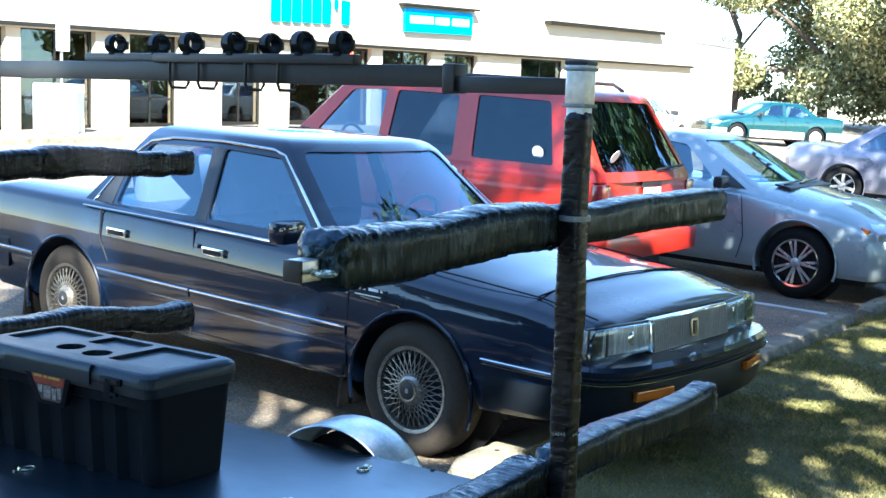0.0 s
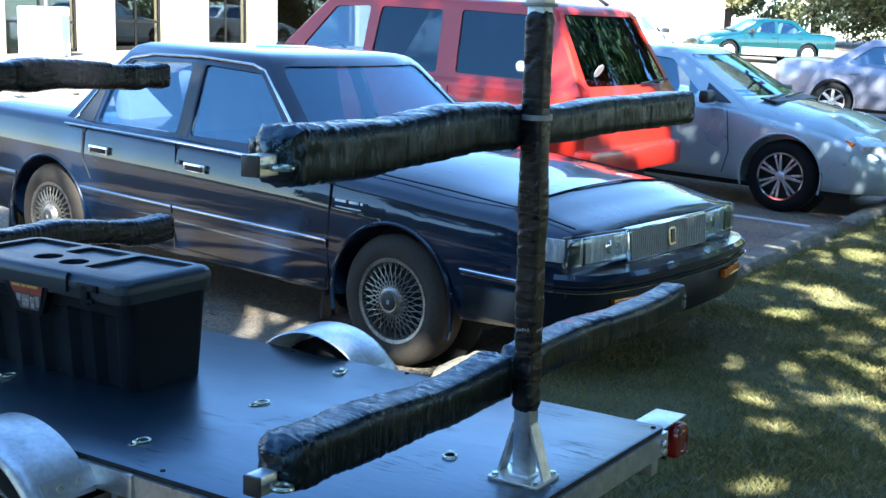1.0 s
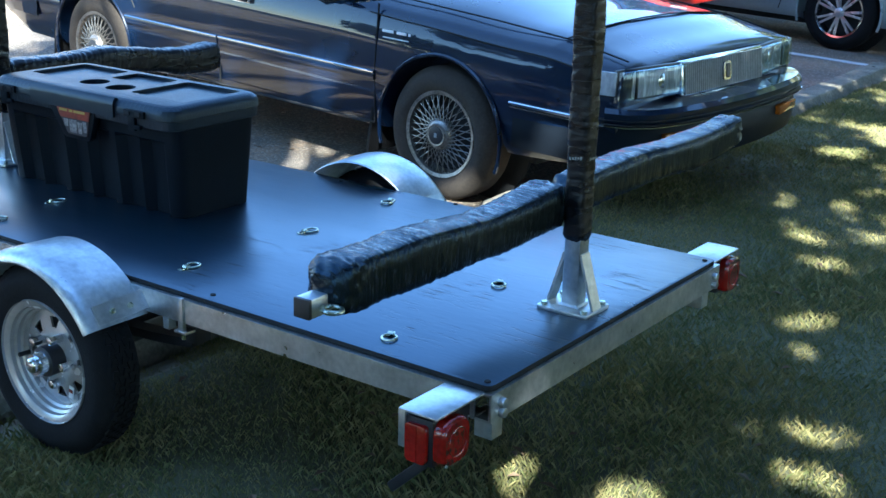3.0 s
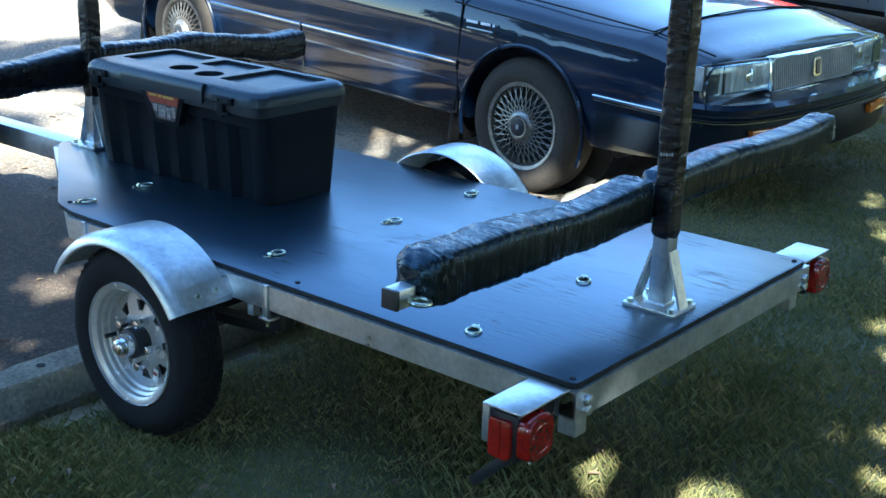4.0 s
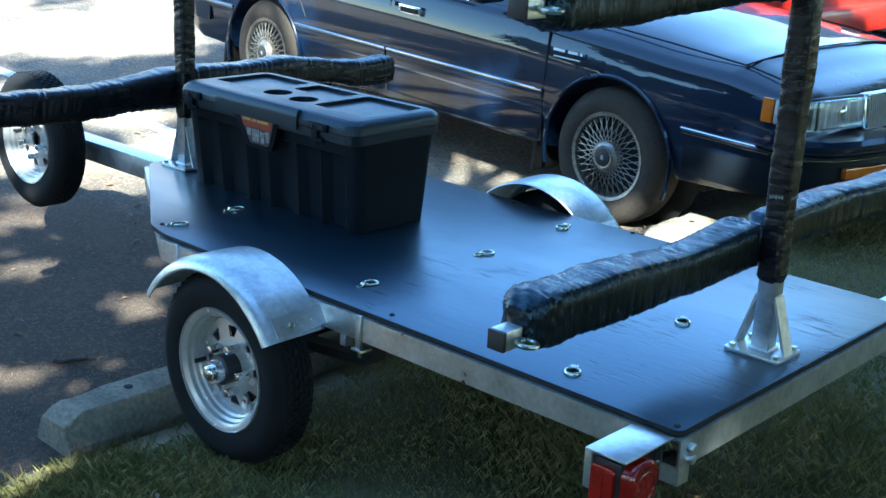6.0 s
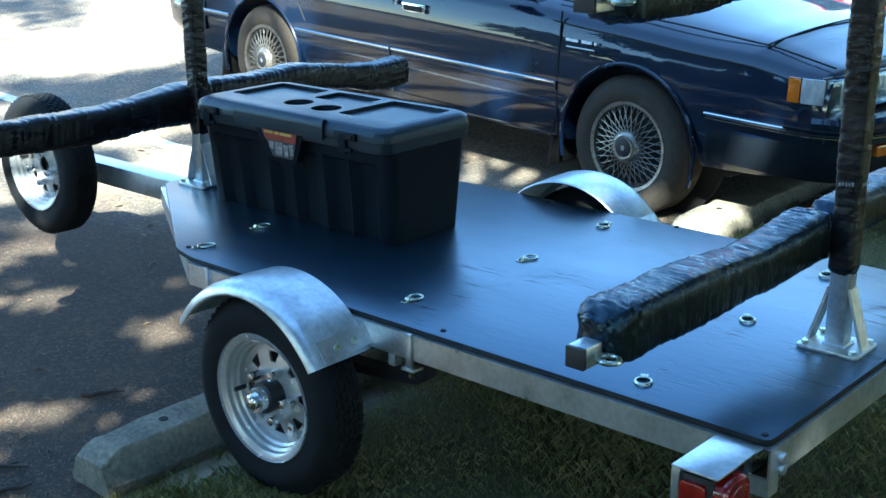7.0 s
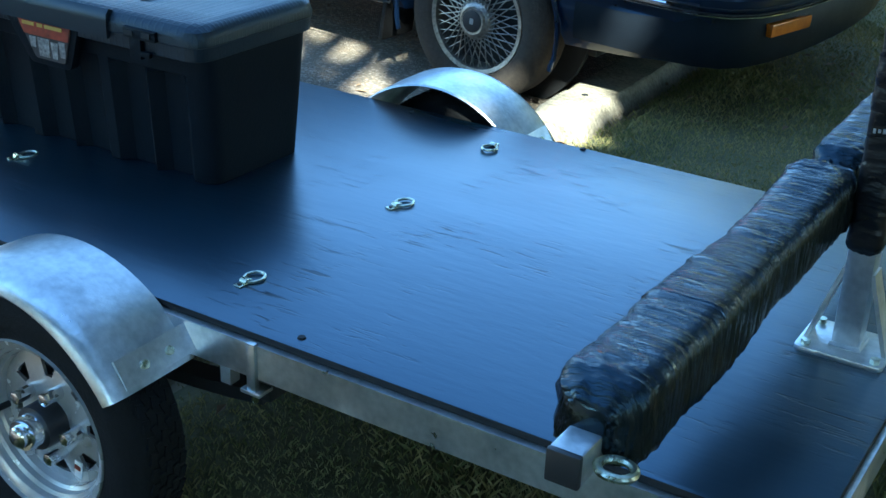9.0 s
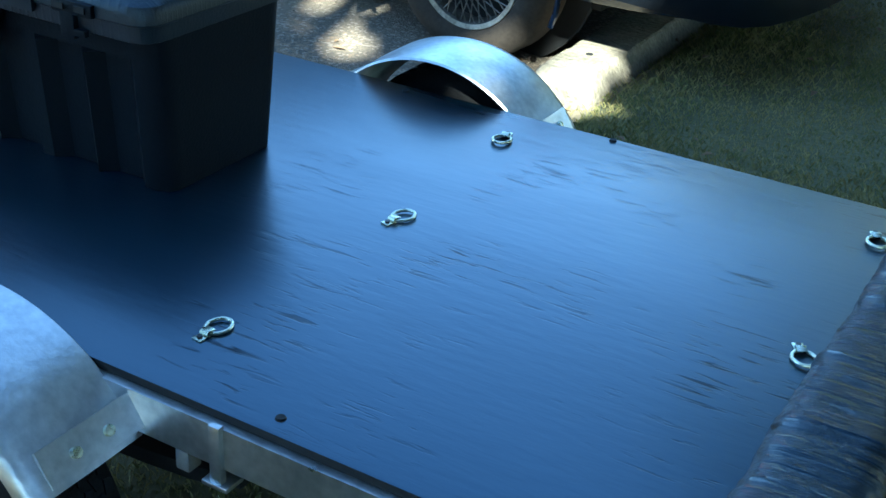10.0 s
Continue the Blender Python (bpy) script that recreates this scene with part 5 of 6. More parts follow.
        for x in (-0.43, -3.08):
            part("mud_flap", box(0.02, 0.2, 0.26, (x, s * 0.76, 0.27), (0, 6, 0), 0.006), M["rubber"], g)
        # badge bars in place of the model name
        part("badge", add(*[box(w_, 0.003, 0.013, (x_, s * 0.8815, 0.752), bev=0.001) for x_, w_ in ((-0.32, 0.07), (-0.235, 0.06), (-0.185, 0.014))], box(0.16, 0.003, 0.005, (-0.27, s * 0.8815, 0.722))), M["badge"], g)
        hl = part("headlight", box(0.02, 0.445, 0.14, (0.918, s * 0.585, 0.69), (0, -4, s * 7), 0.01), M["black_paint"], g, "clear rectangular headlamp in a dark bezel")
        part("reflector", box(0.02, 0.42, 0.12, (0.924, s * 0.585, 0.69), (0, -4, s * 7), 0.008), M["reflector"], hl)
        part("bulb_dish", cyl(0.05, 0.016, (0.937, s * 0.5, 0.69), (0, 86, 0), 24, r2=0.03), M["chrome"], hl)
        part("lamp_divider", box(0.012, 0.006, 0.118, (0.926, s * 0.69, 0.69), (0, -4, s * 7)), M["black_paint"], hl)
        part("lamp_cover", box(0.018, 0.432, 0.126, (0.946, s * 0.585, 0.69), (0, -4, s * 7), 0.008), M["lamp_cover"], hl).visible_shadow = False
        part("corner_lamp", box(0.05, 0.016, 0.1, (0.788, s * 0.843, 0.703), (0, 0, -s * 8), 0.005), M["amber"], g, "amber corner lamp")
        part("side_marker", box(0.09, 0.016, 0.1, (0.86, s * 0.827, 0.703), (0, 0, -s * 17), 0.005), M["reflector"], g, "clear corner lamp")
        part("bumper_lamp", box(0.03, 0.26, 0.046, (1.068, s * 0.5, 0.47), (0, 0, s * 9), 0.008), M["amber"], g, "amber turn lamp in the bumper")
        fender_bar = [(x, lerp_stations(c["stations"], x)[3]) for x in np.linspace(0.4, 0.78, 6)]
        part("moulding_trim", tube([(x, s * (yy * 0.995 + 0.012), 0.545) for x, yy in fender_bar], 0.006, 6), M["chrome"], g)
        part("tail_light", box(0.04, 0.5, 0.2, (-3.76, s * 0.45, 0.72), bev=0.015), M["red_lens"], g)
    # hood seams
    for s in (-1, 1):
        seam(g, [(-0.5, s * 0.76, 0.905), (0.2, s * 0.735, 0.865), (0.6, s * 0.71, 0.833), (0.88, s * 0.7, 0.783)], 0.004)
    seam(g, [(0.58, y, 0.818 + 0.062 * (1 - (y / 0.86) ** 2) + 0.002) for y in np.linspace(-0.72, 0.72, 15)], 0.004)
    # grille
    gr = part("grille", box(0.04, 0.77, 0.156, (0.95, 0, 0.684), (0, -8, 0), 0.012), M["chrome"], g)
    # solid near-black slab, shade of the grille opening as colour
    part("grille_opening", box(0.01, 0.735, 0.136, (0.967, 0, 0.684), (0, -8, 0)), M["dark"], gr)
    for k in range(42):
        yk = -0.36 + 0.72 * k / 41
        part("grille_bar", box(0.014, 0.0085, 0.136, (0.972, yk, 0.684), (0, -8, 0)), M["galv_dull"], gr)
    part("emblem", moved(slab(rounded([(-0.035, -0.042), (0.035, -0.042), (0.035, 0.042), (-0.035, 0.042)], 0.02), 0.008, "yz", 0.0), pose(0.98, 0, 0.688, 0, -8, 0)), M["chrome"], gr)
    part("emblem_inset", moved(slab(rounded([(-0.012, -0.032), (0.02, -0.032), (0.02, 0.032), (-0.012, 0.032)], 0.008), 0.004, "yz", 0.008), pose(0.98, 0, 0.688, 0, -8, 0)), M["black_paint"], gr)
    # bumpers follow the rounded plan of the nose
    half_plan = [(0.42, 0.872), (0.6, 0.868), (0.76, 0.862), (0.88, 0.848), (0.97, 0.8), (1.03, 0.71), (1.065, 0.58), (1.09, 0.4), (1.105, 0.2), (1.11, 0.0)]

    def bumper(front, z0, z1, off, material, name, parent, first=0):
        hp = half_plan[first:]
        plan = hp + [(x, -y) for x, y in hp[-2::-1]]
        if not front:
            plan = [(-2.75 - x if x > 0.7 else -3.4, y) for x, y in plan]
        sg = 1 if front else -1
        secs = []
        for k, (x, y) in enumerate(plan):
            a, b = plan[max(0, k - 1)], plan[min(len(plan) - 1, k + 1)]
            d = Vector((b[0] - a[0], b[1] - a[1])).normalized()
            nx, ny = -d.y * sg, d.x * sg
            if nx * x < 0 and abs(nx) > 0.5 or ny * y < 0:
                nx, ny = -nx, -ny
            at = lambda o, z: (x + nx * o, y + ny * o, z)
            h = z1 - z0
            secs.append([at(-0.16, z0), at(off - 0.012, z0), at(off, z0 + 0.25 * h), at(off, z0 + 0.7 * h), at(off - 0.02, z1 - 0.004), at(-0.16, z1)])
        return part(name, rings(secs), material, parent)
    fb = bumper(True, 0.535, 0.608, 0.012, M["navy"], "front_bumper", g, 3)
    bumper(True, 0.528, 0.536, 0.02, M["chrome"], "bumper_trim", fb)
    bumper(True, 0.345, 0.528, -0.012, M["plastic"], "bumper_lower", fb)
    bumper(True, 0.536, 0.545, 0.018, M["black_paint"], "bumper_strip", fb)
    bumper(True, 0.556, 0.562, 0.0155, M["black_paint"], "bumper_strip", fb, 2)
    rb_ = bumper(False, 0.42, 0.6, 0.0, M["navy"], "rear_bumper", g)
    part("air_dam", box(0.3, 1.1, 0.1, (0.7, 0, 0.33), bev=0.03), M["black_paint"], g)
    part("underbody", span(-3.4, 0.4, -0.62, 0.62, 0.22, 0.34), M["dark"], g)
    for s in (-1, 1):
        part("wiper", tube([(-0.5, s * 0.1 - 0.25, 0.985), (-0.62, s * 0.1 + 0.25, 1.0)], 0.008, 6), M["black_paint"], g)


def pose_from(o, yaw, pitch):
    return Matrix.Translation(o) @ Matrix.Rotation(radians(yaw), 4, "Z") @ Matrix.Rotation(radians(pitch), 4, "Y")


def red_suv():
    c = dict(paint="red_paint", R=0.36, rim=0.2, wb=2.69, hw=0.88, style="plain", tw=0.22, tuck=0.03, back_seat=-2.3, category="car", gap=0.07,
             stations=[(-3.57, 0.5, 1.07, 0.8, 0.0), (-3.5, 0.42, 1.11, 0.86, 0.0), (-3.2, 0.4, 1.13, 0.88, 0.0), (-1.5, 0.38, 1.12, 0.885, 0.0), (-0.55, 0.38, 1.08, 0.88, 0.06), (0.5, 0.4, 0.99, 0.86, 0.05), (0.72, 0.42, 0.95, 0.82, 0.03), (0.8, 0.5, 0.85, 0.78, 0.0)],
             cabin=dict(xA=-0.45, xB=-1.05, xC=-3.16, xD=-3.52, z0=1.12, z1=1.72, hb=0.83, hr=0.68, bulge=0.07),
             windows=[[(-0.72, 1.15), (-1.1, 1.61), (-1.46, 1.63), (-1.46, 1.14)], [(-1.55, 1.14), (-1.57, 1.63), (-2.18, 1.63), (-2.22, 1.14)], [(-2.4, 1.15), (-2.36, 1.64), (-3.02, 1.63), (-3.14, 1.15)]],
             tints=["glass", "glass_dark", "glass_dark"], rear_tint="glass_dark", screen=(1.17, 1.64, 1.13, 1.65))
    g = make_car("red_suv", "red sport utility car with dark rear glass", road_pose(-2.95 - 3.62, 6.55, 180), c)
    for s in (-1, 1):
        part("tail_light", box(0.09, 0.15, 0.24, (-3.545, s * 0.78, 0.93), bev=0.025), M["red_lens"], g)
        part("roof_rail", tube([(-1.3, s * 0.56, 1.735), (-1.35, s * 0.56, 1.79), (-2.9, s * 0.56, 1.79), (-3.0, s * 0.56, 1.735)], 0.016, 6), M["black_paint"], g)
        part("side_cladding", box(2.0, 0.03, 0.16, (-1.34, s * 0.885, 0.6), bev=0.01), M["red_paint"], g)
        part("side_sticker", cyl(0.05, 0.003, (-2.99, s * (side_y(c["cabin"], 1.24) + 0.002), 1.24), (90 - s * 15, 0, 0), 20), M["white_plain"], g)
        seam(g, [(-1.55, s * 0.888, 1.05), (-1.55, s * 0.888, 0.45)], 0.006)
        seam(g, [(-2.38, s * 0.886, 1.05), (-2.38, s * 0.886, 0.75)], 0.006)
    part("rear_bumper", box(0.16, 1.7, 0.2, (-3.58, 0, 0.56), bev=0.04), M["red_paint"], g)
    part("cross_bar", tube([(-2.82, -0.56, 1.79), (-2.82, 0.56, 1.79)], 0.016, 6), M["black_paint"], g)
    plate = part("number_plate", box(0.012, 0.3, 0.15, (-3.6, 0.0, 0.93), bev=0.004), M["white_plain"], g)
    for k in range(5):
        part("plate_bar", box(0.004, 0.022, 0.07, (-3.608, -0.09 + 0.045 * k, 0.93)), M["navy"], plate)
    part("rear_sticker", cyl(0.055, 0.003, (-3.545, 0.6, 1.25), (0, 60, 0), 20), M["white_plain"], g)
    part("rear_wiper", tube([(-3.58, -0.1, 1.14), (-3.57, -0.62, 1.17)], 0.011, 6), M["black_paint"], g)
    part("tailgate_handle", box(0.02, 0.36, 0.04, (-3.585, 0, 1.04), bev=0.006), M["black_paint"], g)
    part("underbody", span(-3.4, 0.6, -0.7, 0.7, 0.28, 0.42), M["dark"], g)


def modern_sedan(name, label, m, paint, style="star"):
    c = dict(paint=paint, R=0.325, rim=0.212, wb=2.74, hw=0.89, style=style, tw=0.2, tuck=0.03, gap=0.055,
             stations=[(-3.78, 0.5, 0.9, 0.7, 0.03), (-3.68, 0.32, 0.95, 0.82, 0.04), (-3.3, 0.25, 0.98, 0.87, 0.04), (-2.6, 0.23, 0.97, 0.89, 0.03), (-1.4, 0.22, 0.93, 0.895, 0.02), (-0.45, 0.22, 0.89, 0.89, 0.1),
                       (0.2, 0.22, 0.8, 0.885, 0.1), (0.6, 0.22, 0.7, 0.86, 0.08), (0.85, 0.24, 0.6, 0.78, 0.05), (0.95, 0.28, 0.52, 0.66, 0.02)],
             cabin=dict(xA=-0.42, xB=-1.24, xC=-2.25, xD=-2.95, z0=0.92, z1=1.38, hb=0.8, hr=0.58, bulge=0.14),
             windows=[[(-0.84, 0.96), (-1.25, 1.28), (-1.6, 1.31), (-1.58, 0.95)], [(-1.68, 0.95), (-1.7, 1.31), (-2.2, 1.27), (-2.55, 1.0), (-2.5, 0.96)]],
             screen=(0.99, 1.33, 1.0, 1.31))
    g = make_car(name, label, m, c)
    for s in (-1, 1):
        part("headlight", box(0.3, 0.3, 0.13, (0.68, s * 0.63, 0.655), (0, 14, s * 40), 0.05), M["lamp_glass"], g)
        part("turn_lamp", box(0.09, 0.04, 0.1, (0.57, s * 0.812, 0.655), (0, 14, s * 14), 0.015), M["amber"], g)
        part("fog_recess", box(0.04, 0.24, 0.1, (0.9, s * 0.56, 0.36), (0, 0, s * 30), 0.02), M["black_paint"], g)
        part("tail_light", box(0.06, 0.34, 0.14, (-3.745, s * 0.46, 0.76), (0, 0, -s * 8), 0.03), M["red_lens"], g)
        part("door_handle", box(0.15, 0.025, 0.03, (-1.5, s * 0.895, 0.8), bev=0.01), M[paint], g)
        part("door_handle", box(0.15, 0.025, 0.03, (-2.4, s * 0.89, 0.82), bev=0.01), M[paint], g)
        part("door_mirror", box(0.1, 0.2, 0.12, (-0.72, s * 0.97, 0.98), bev=0.04), M["black_paint"], g)
        part("mirror_patch", rings([[(-0.55, s * 0.79, 0.93), (-0.82, s * 0.79, 0.94), (-0.82, s * 0.72, 1.09)], [(-0.55, s * 0.805, 0.93), (-0.82, s * 0.805, 0.94), (-0.82, s * 0.735, 1.09)]]), M["black_paint"], g)
        seam(g, [(-0.55, s * 0.893, 0.88), (-0.5, s * 0.893, 0.5), (-0.55, s * 0.885, 0.3)], 0.004)
        seam(g, [(-1.64, s * 0.896, 0.92), (-1.64, s * 0.896, 0.3)], 0.004)
        part("wiper", tube([(-0.3, s * 0.2 - 0.3, 0.985), (-0.34, s * 0.2 + 0.25, 1.01)], 0.009, 6), M["black_paint"], g)
    part("cowl", box(0.16, 1.1, 0.02, (-0.3, 0, 0.968), (0, 8, 0), 0.006), M["black_paint"], g)
    part("grille", box(0.03, 0.5, 0.1, (0.955, 0, 0.56), (0, -20, 0), 0.01), M["black_paint"], g)
    part("air_intake", box(0.03, 0.8, 0.1, (0.965, 0, 0.34), bev=0.02), M["black_paint"], g)
    part("bumper_line", tube([(0.66, -0.84, 0.45), (0.9, -0.7, 0.46), (0.965, 0, 0.46), (0.9, 0.7, 0.46), (0.66, 0.84, 0.45)], 0.006, 5), M["dark"], g)
    part("underbody", span(-3.4, 0.6, -0.72, 0.72, 0.18, 0.28), M["dark"], g)
    return g


navy_sedan()
red_suv()
modern_sedan("silver_sedan", "pale silver-green sedan with alloy wheels, parked nose to the lawn", road_pose(-2.34, 9.25, -2), "silver_paint")
modern_sedan("lilac_sedan", "pale silver-lilac sedan parked across the aisle", road_pose(-2.3, 19.6, 3), "lilac_paint", "seven")
teal = modern_sedan("teal_sedan", "teal green sedan with silver lower sides, parked far off", road_pose(-14.02, 36.22, 226), "teal_paint", "cover")
for s in (-1, 1):
    for w, h, x, y, z, a in ((1.9, 0.24, -1.37, 0.895, 0.36, 0), (0.5, 0.22, 0.62, 0.85, 0.38, -9), (0.6, 0.22, -3.4, 0.86, 0.4, 6)):
        part("side_cladding", box(w, 0.03, h, (x, s * y, z), (0, 0, s * a), 0.01), M["rim"], teal, "silver lower side cladding")
modern_sedan("white_sedan", "white sedan parked in the sun before the shops", road_pose(-13.2, 22.6, 90), "white_paint", "plain")
modern_sedan("white_sedan", "white sedan parked in the sun before the shops", road_pose(-13.0, 28.2, 90), "white_paint", "plain")


# ---- shops ----
FX = -19.5          # front of the shop row


def shop_row():
    zb = lambda y: lot_z(FX, y)
    y_a, y_b = 2.0, 46.0
    # piers between the glazing, by their ends along the row
    piers = [(2.0, 3.0), (6.0, 6.6), (9.5, 10.2), (12.8, 13.15), (15.0, 15.92), (17.35, 18.72), (20.15, 21.1), (24.4, 24.9), (27.2, 27.9), (29.7, 32.3), (35.2, 46.0)]
    g = thing("shop_row", "low cream stucco row of shops with dark framed windows", "building", Matrix.Translation((0, 0, 0)))
    for a, b in piers:
        part("pier", span(FX - 0.35, FX, a, b, zb(a) - 0.3, 3.1 + 0.02 * max(0, (a + b) / 2 - 13), 0.01), M["stucco"], g)
    def slope_box(x0, x1, ya, yb, za0, za1, zb0, zb1):
        return rings([[(x0, ya, za0), (x1, ya, za0), (x1, ya, za1), (x0, ya, za1)], [(x0, yb, zb0), (x1, yb, zb0), (x1, yb, zb1), (x0, yb, zb1)]])
    head = lambda y: 2.83 + 0.018 * (y - 12.7)
    part("fascia", slope_box(FX - 0.4, FX + 0.12, y_a, y_b, head(y_a), head(y_a) + 2.4, head(y_b), head(y_b) + 1.9), M["stucco"], g)
    part("soffit_trim", slope_box(FX + 0.1, FX + 0.16, y_a, y_b, head(y_a) + 0.02, head(y_a) + 0.1, head(y_b) + 0.02, head(y_b) + 0.1), M["shop_frame"], g)
    part("roof", slope_box(FX - 12, FX - 0.3, y_a, y_b, 4.6, 4.9, 5.0, 5.3), M["stucco"], g)
    part("end_wall", span(FX - 12, FX - 0.4, y_b - 0.3, y_b, 0.5, 5.2), M["stucco"], g)
    part("end_wall", span(FX - 12, FX - 0.4, y_a, y_a + 0.3, 0.0, 4.8), M["stucco"], g)
    part("back_wall", span(FX - 6.2, FX - 6.0, y_a, y_b, 0.0, 4.9), M["shop_inside"], g)
    part("shop_floor", span(FX - 6, FX - 0.3, y_a, y_b, 0.2, 0.5), M["shop_inside"], g)
    for (a0, a1), (b0, b1) in zip(piers, piers[1:]):
        w0, w1 = a1, b0
        z0 = zb((w0 + w1) / 2) + 0.12
        z1 = head((w0 + w1) / 2) + 0.02
        wn = part("shop_window", add(span(FX - 0.2, FX - 0.14, w0, w1, z0 - 0.25, z0 + 0.04), span(FX - 0.2, FX - 0.14, w0, w1, z1 - 0.06, z1 + 0.1), span(FX - 0.2, FX - 0.14, w0, w0 + 0.06, z0, z1), span(FX - 0.2, FX - 0.14, w1 - 0.06, w1, z0, z1)), M["shop_frame"], g)
        part("pane", span(FX - 0.175, FX - 0.165, w0 + 0.05, w1 - 0.05, z0 + 0.03, z1 - 0.05), M["shop_glass"], wn)
        if w1 - w0 > 1.2:
            part("mullion", span(FX - 0.19, FX - 0.15, (w0 + w1) / 2 - 0.025, (w0 + w1) / 2 + 0.025, z0 + 0.04, z1 - 0.06), M["shop_frame"], wn)
        if w0 < 16:
            part("transom", span(FX - 0.19, FX - 0.15, w0 + 0.06, w1 - 0.06, z0 + 0.55, z0 + 0.6), M["shop_frame"], wn)
    return g


shop_row()
side = part("pavement", rings([[(FX + 2.0, y, lot_z(FX + 2, y) - 0.1), (FX + 2.0, y, lot_z(FX + 2, y) + 0.1), (FX - 0.1, y, lot_z(FX, y) + 0.08), (FX - 0.1, y, lot_z(FX, y) - 0.2)] for y in (2, 9, 20, 30, 46)]), M["concrete"])
tagged(side, "pale concrete pavement in front of the shops", "pavement", kind="structure")

sign = thing("shop_sign", "large cyan raised shop sign letters on the fascia", "sign", pose(FX + 0.12, 20.16, 3.45))
for k in range(8):
    w = 0.3 if k != 6 else 0.12
    hgt = 0.62 if k != 6 else 0.25
    part("letter_block", box(0.08, w, hgt, (0.04, 0.19 + 0.385 * k, 0.33 + (0.2 if k == 6 else 0) + 0.015 * k), (0, 0, 0), 0.03), M["cyan_sign"], sign)
sign2 = thing("blue_sign", "bright blue shop sign panel with white lettering bars", "sign", pose(FX + 0.12, 25.6, 3.6))
part("panel", box(0.12, 3.4, 0.66, (0.06, 1.7, 0.36), (1.8, 0, 0), 0.02), M["blue_sign"], sign2)
for k, (a, b) in enumerate(((0.2, 1.3), (1.45, 2.1), (2.3, 3.15))):
    part("lettering_bar", box(0.02, b - a, 0.2, (0.13, (a + b) / 2, 0.33 + 0.031 * (a + b) / 2), (1.8, 0, 0)), M["white_plain"], sign2)
part("sign_hood", box(0.3, 3.8, 0.06, (0.1, 1.7, 0.78), (1.8, 0, 0), 0.01), M["shop_frame"], sign2)
hood = part("sign_hood", box(0.35, 9.0, 0.12, (FX + 0.2, 38.0, 4.52), (1.4, 0, 0), 0.01), M["shop_frame"])
tagged(hood, "long dark narrow hood on the white fascia", "sign hood")
opn = bpy.data.curves.new("open_sign", "FONT")
opn.body, opn.size, opn.extrude = "OPEN", 0.24, 0.02
opn.materials.append(M["neon_red"])
ob = new("open_sign", opn)
ob.matrix_world = Matrix.Translation((FX - 0.1, 23.1, 2.76)) @ Euler((radians(90), 0, radians(90))).to_matrix().to_4x4()
tagged(ob, "red neon open sign in a shop window", "sign")

post_sign = thing("parking_sign", "small white parking sign on a thin pole", "sign", pose(-17.6, 12.6, lot_z(-17.6, 12.6)))
part("pole", cyl(0.03, 2.1, (0, 0, 1.05), seg=10), M["galv_dull"], post_sign)
part("sign_plate", box(0.02, 0.3, 0.5, (0.04, 0, 1.93), bev=0.01), M["white_plain"], post_sign)
wb_ = part("white_cabinet", box(0.5, 0.85, 0.95, (-18.7, 13.42, lot_z(-18.7, 13.4) + 0.56), bev=0.03), M["white_wall"])
tagged(wb_, "plain white cabinet standing before the shop window", "cabinet")

# the far low white building
far = thing("far_building", "low white building beyond the shops", "building", pose(-24.8, 48.8, lot_z(-20, 49)))
part("wall", box(10.4, 4.4, 3.9, (0, 0, 1.75), bev=0.02), M["white_wall"], far)
part("roof_edge", box(10.6, 4.6, 0.2, (0, 0, 3.7), bev=0.02), M["white_wall"], far)


# ---- trees ----
def leaf_cloud(name, centres, count, size, material, seed, flat=0.7, origin=(0, 0), gaps=()):
    """Many small bent leaves in clumps, one mesh."""
    rng = np.random.default_rng(seed)
    cs = np.array([c[:3] for c in centres])
    rs = np.array([c[3] for c in centres])
    pick = rng.choice(len(cs), count, p=rs ** 2 / (rs ** 2).sum())
    d = rng.normal(size=(count, 3))
    d /= np.linalg.norm(d, axis=1)[:, None]
    rad = rs[pick] * rng.random(count) ** 0.45
    pos = cs[pick] + d * rad[:, None] * np.array([1, 1, flat])
    # drop leaves whose shadow would land on the chosen ground patches
    if gaps:
        k = (pos[:, 2] / math.tan(radians(SUN_ELEV)))[:, None]
        foot = pos[:, :2] + np.array(origin) - k * np.array(SUN_AZ)
        keep = np.ones(count, bool)
        for gx, gy, gr in gaps:
            keep &= np.hypot(foot[:, 0] - gx, foot[:, 1] - gy) > 0.06 + gr * (0.8 + 0.4 * rng.random(count))
        pos = pos[keep]
        count = len(pos)
    u = rng.normal(size=(count, 3))
    u /= np.linalg.norm(u, axis=1)[:, None]
    v = np.cross(u, rng.normal(size=(count, 3)))
    v /= np.linalg.norm(v, axis=1)[:, None]
    s = size * (0.6 + 0.8 * rng.random(count))[:, None]
    quad = np.stack([pos - u * s, pos - v * s * 0.45, pos + u * s, pos + v * s * 0.45], 1).reshape(-1, 3)
    me = bpy.data.meshes.new(name)
    me.from_pydata(quad.tolist(), [], np.arange(count * 4).reshape(-1, 4).tolist())
    me.materials.append(material)
    return me


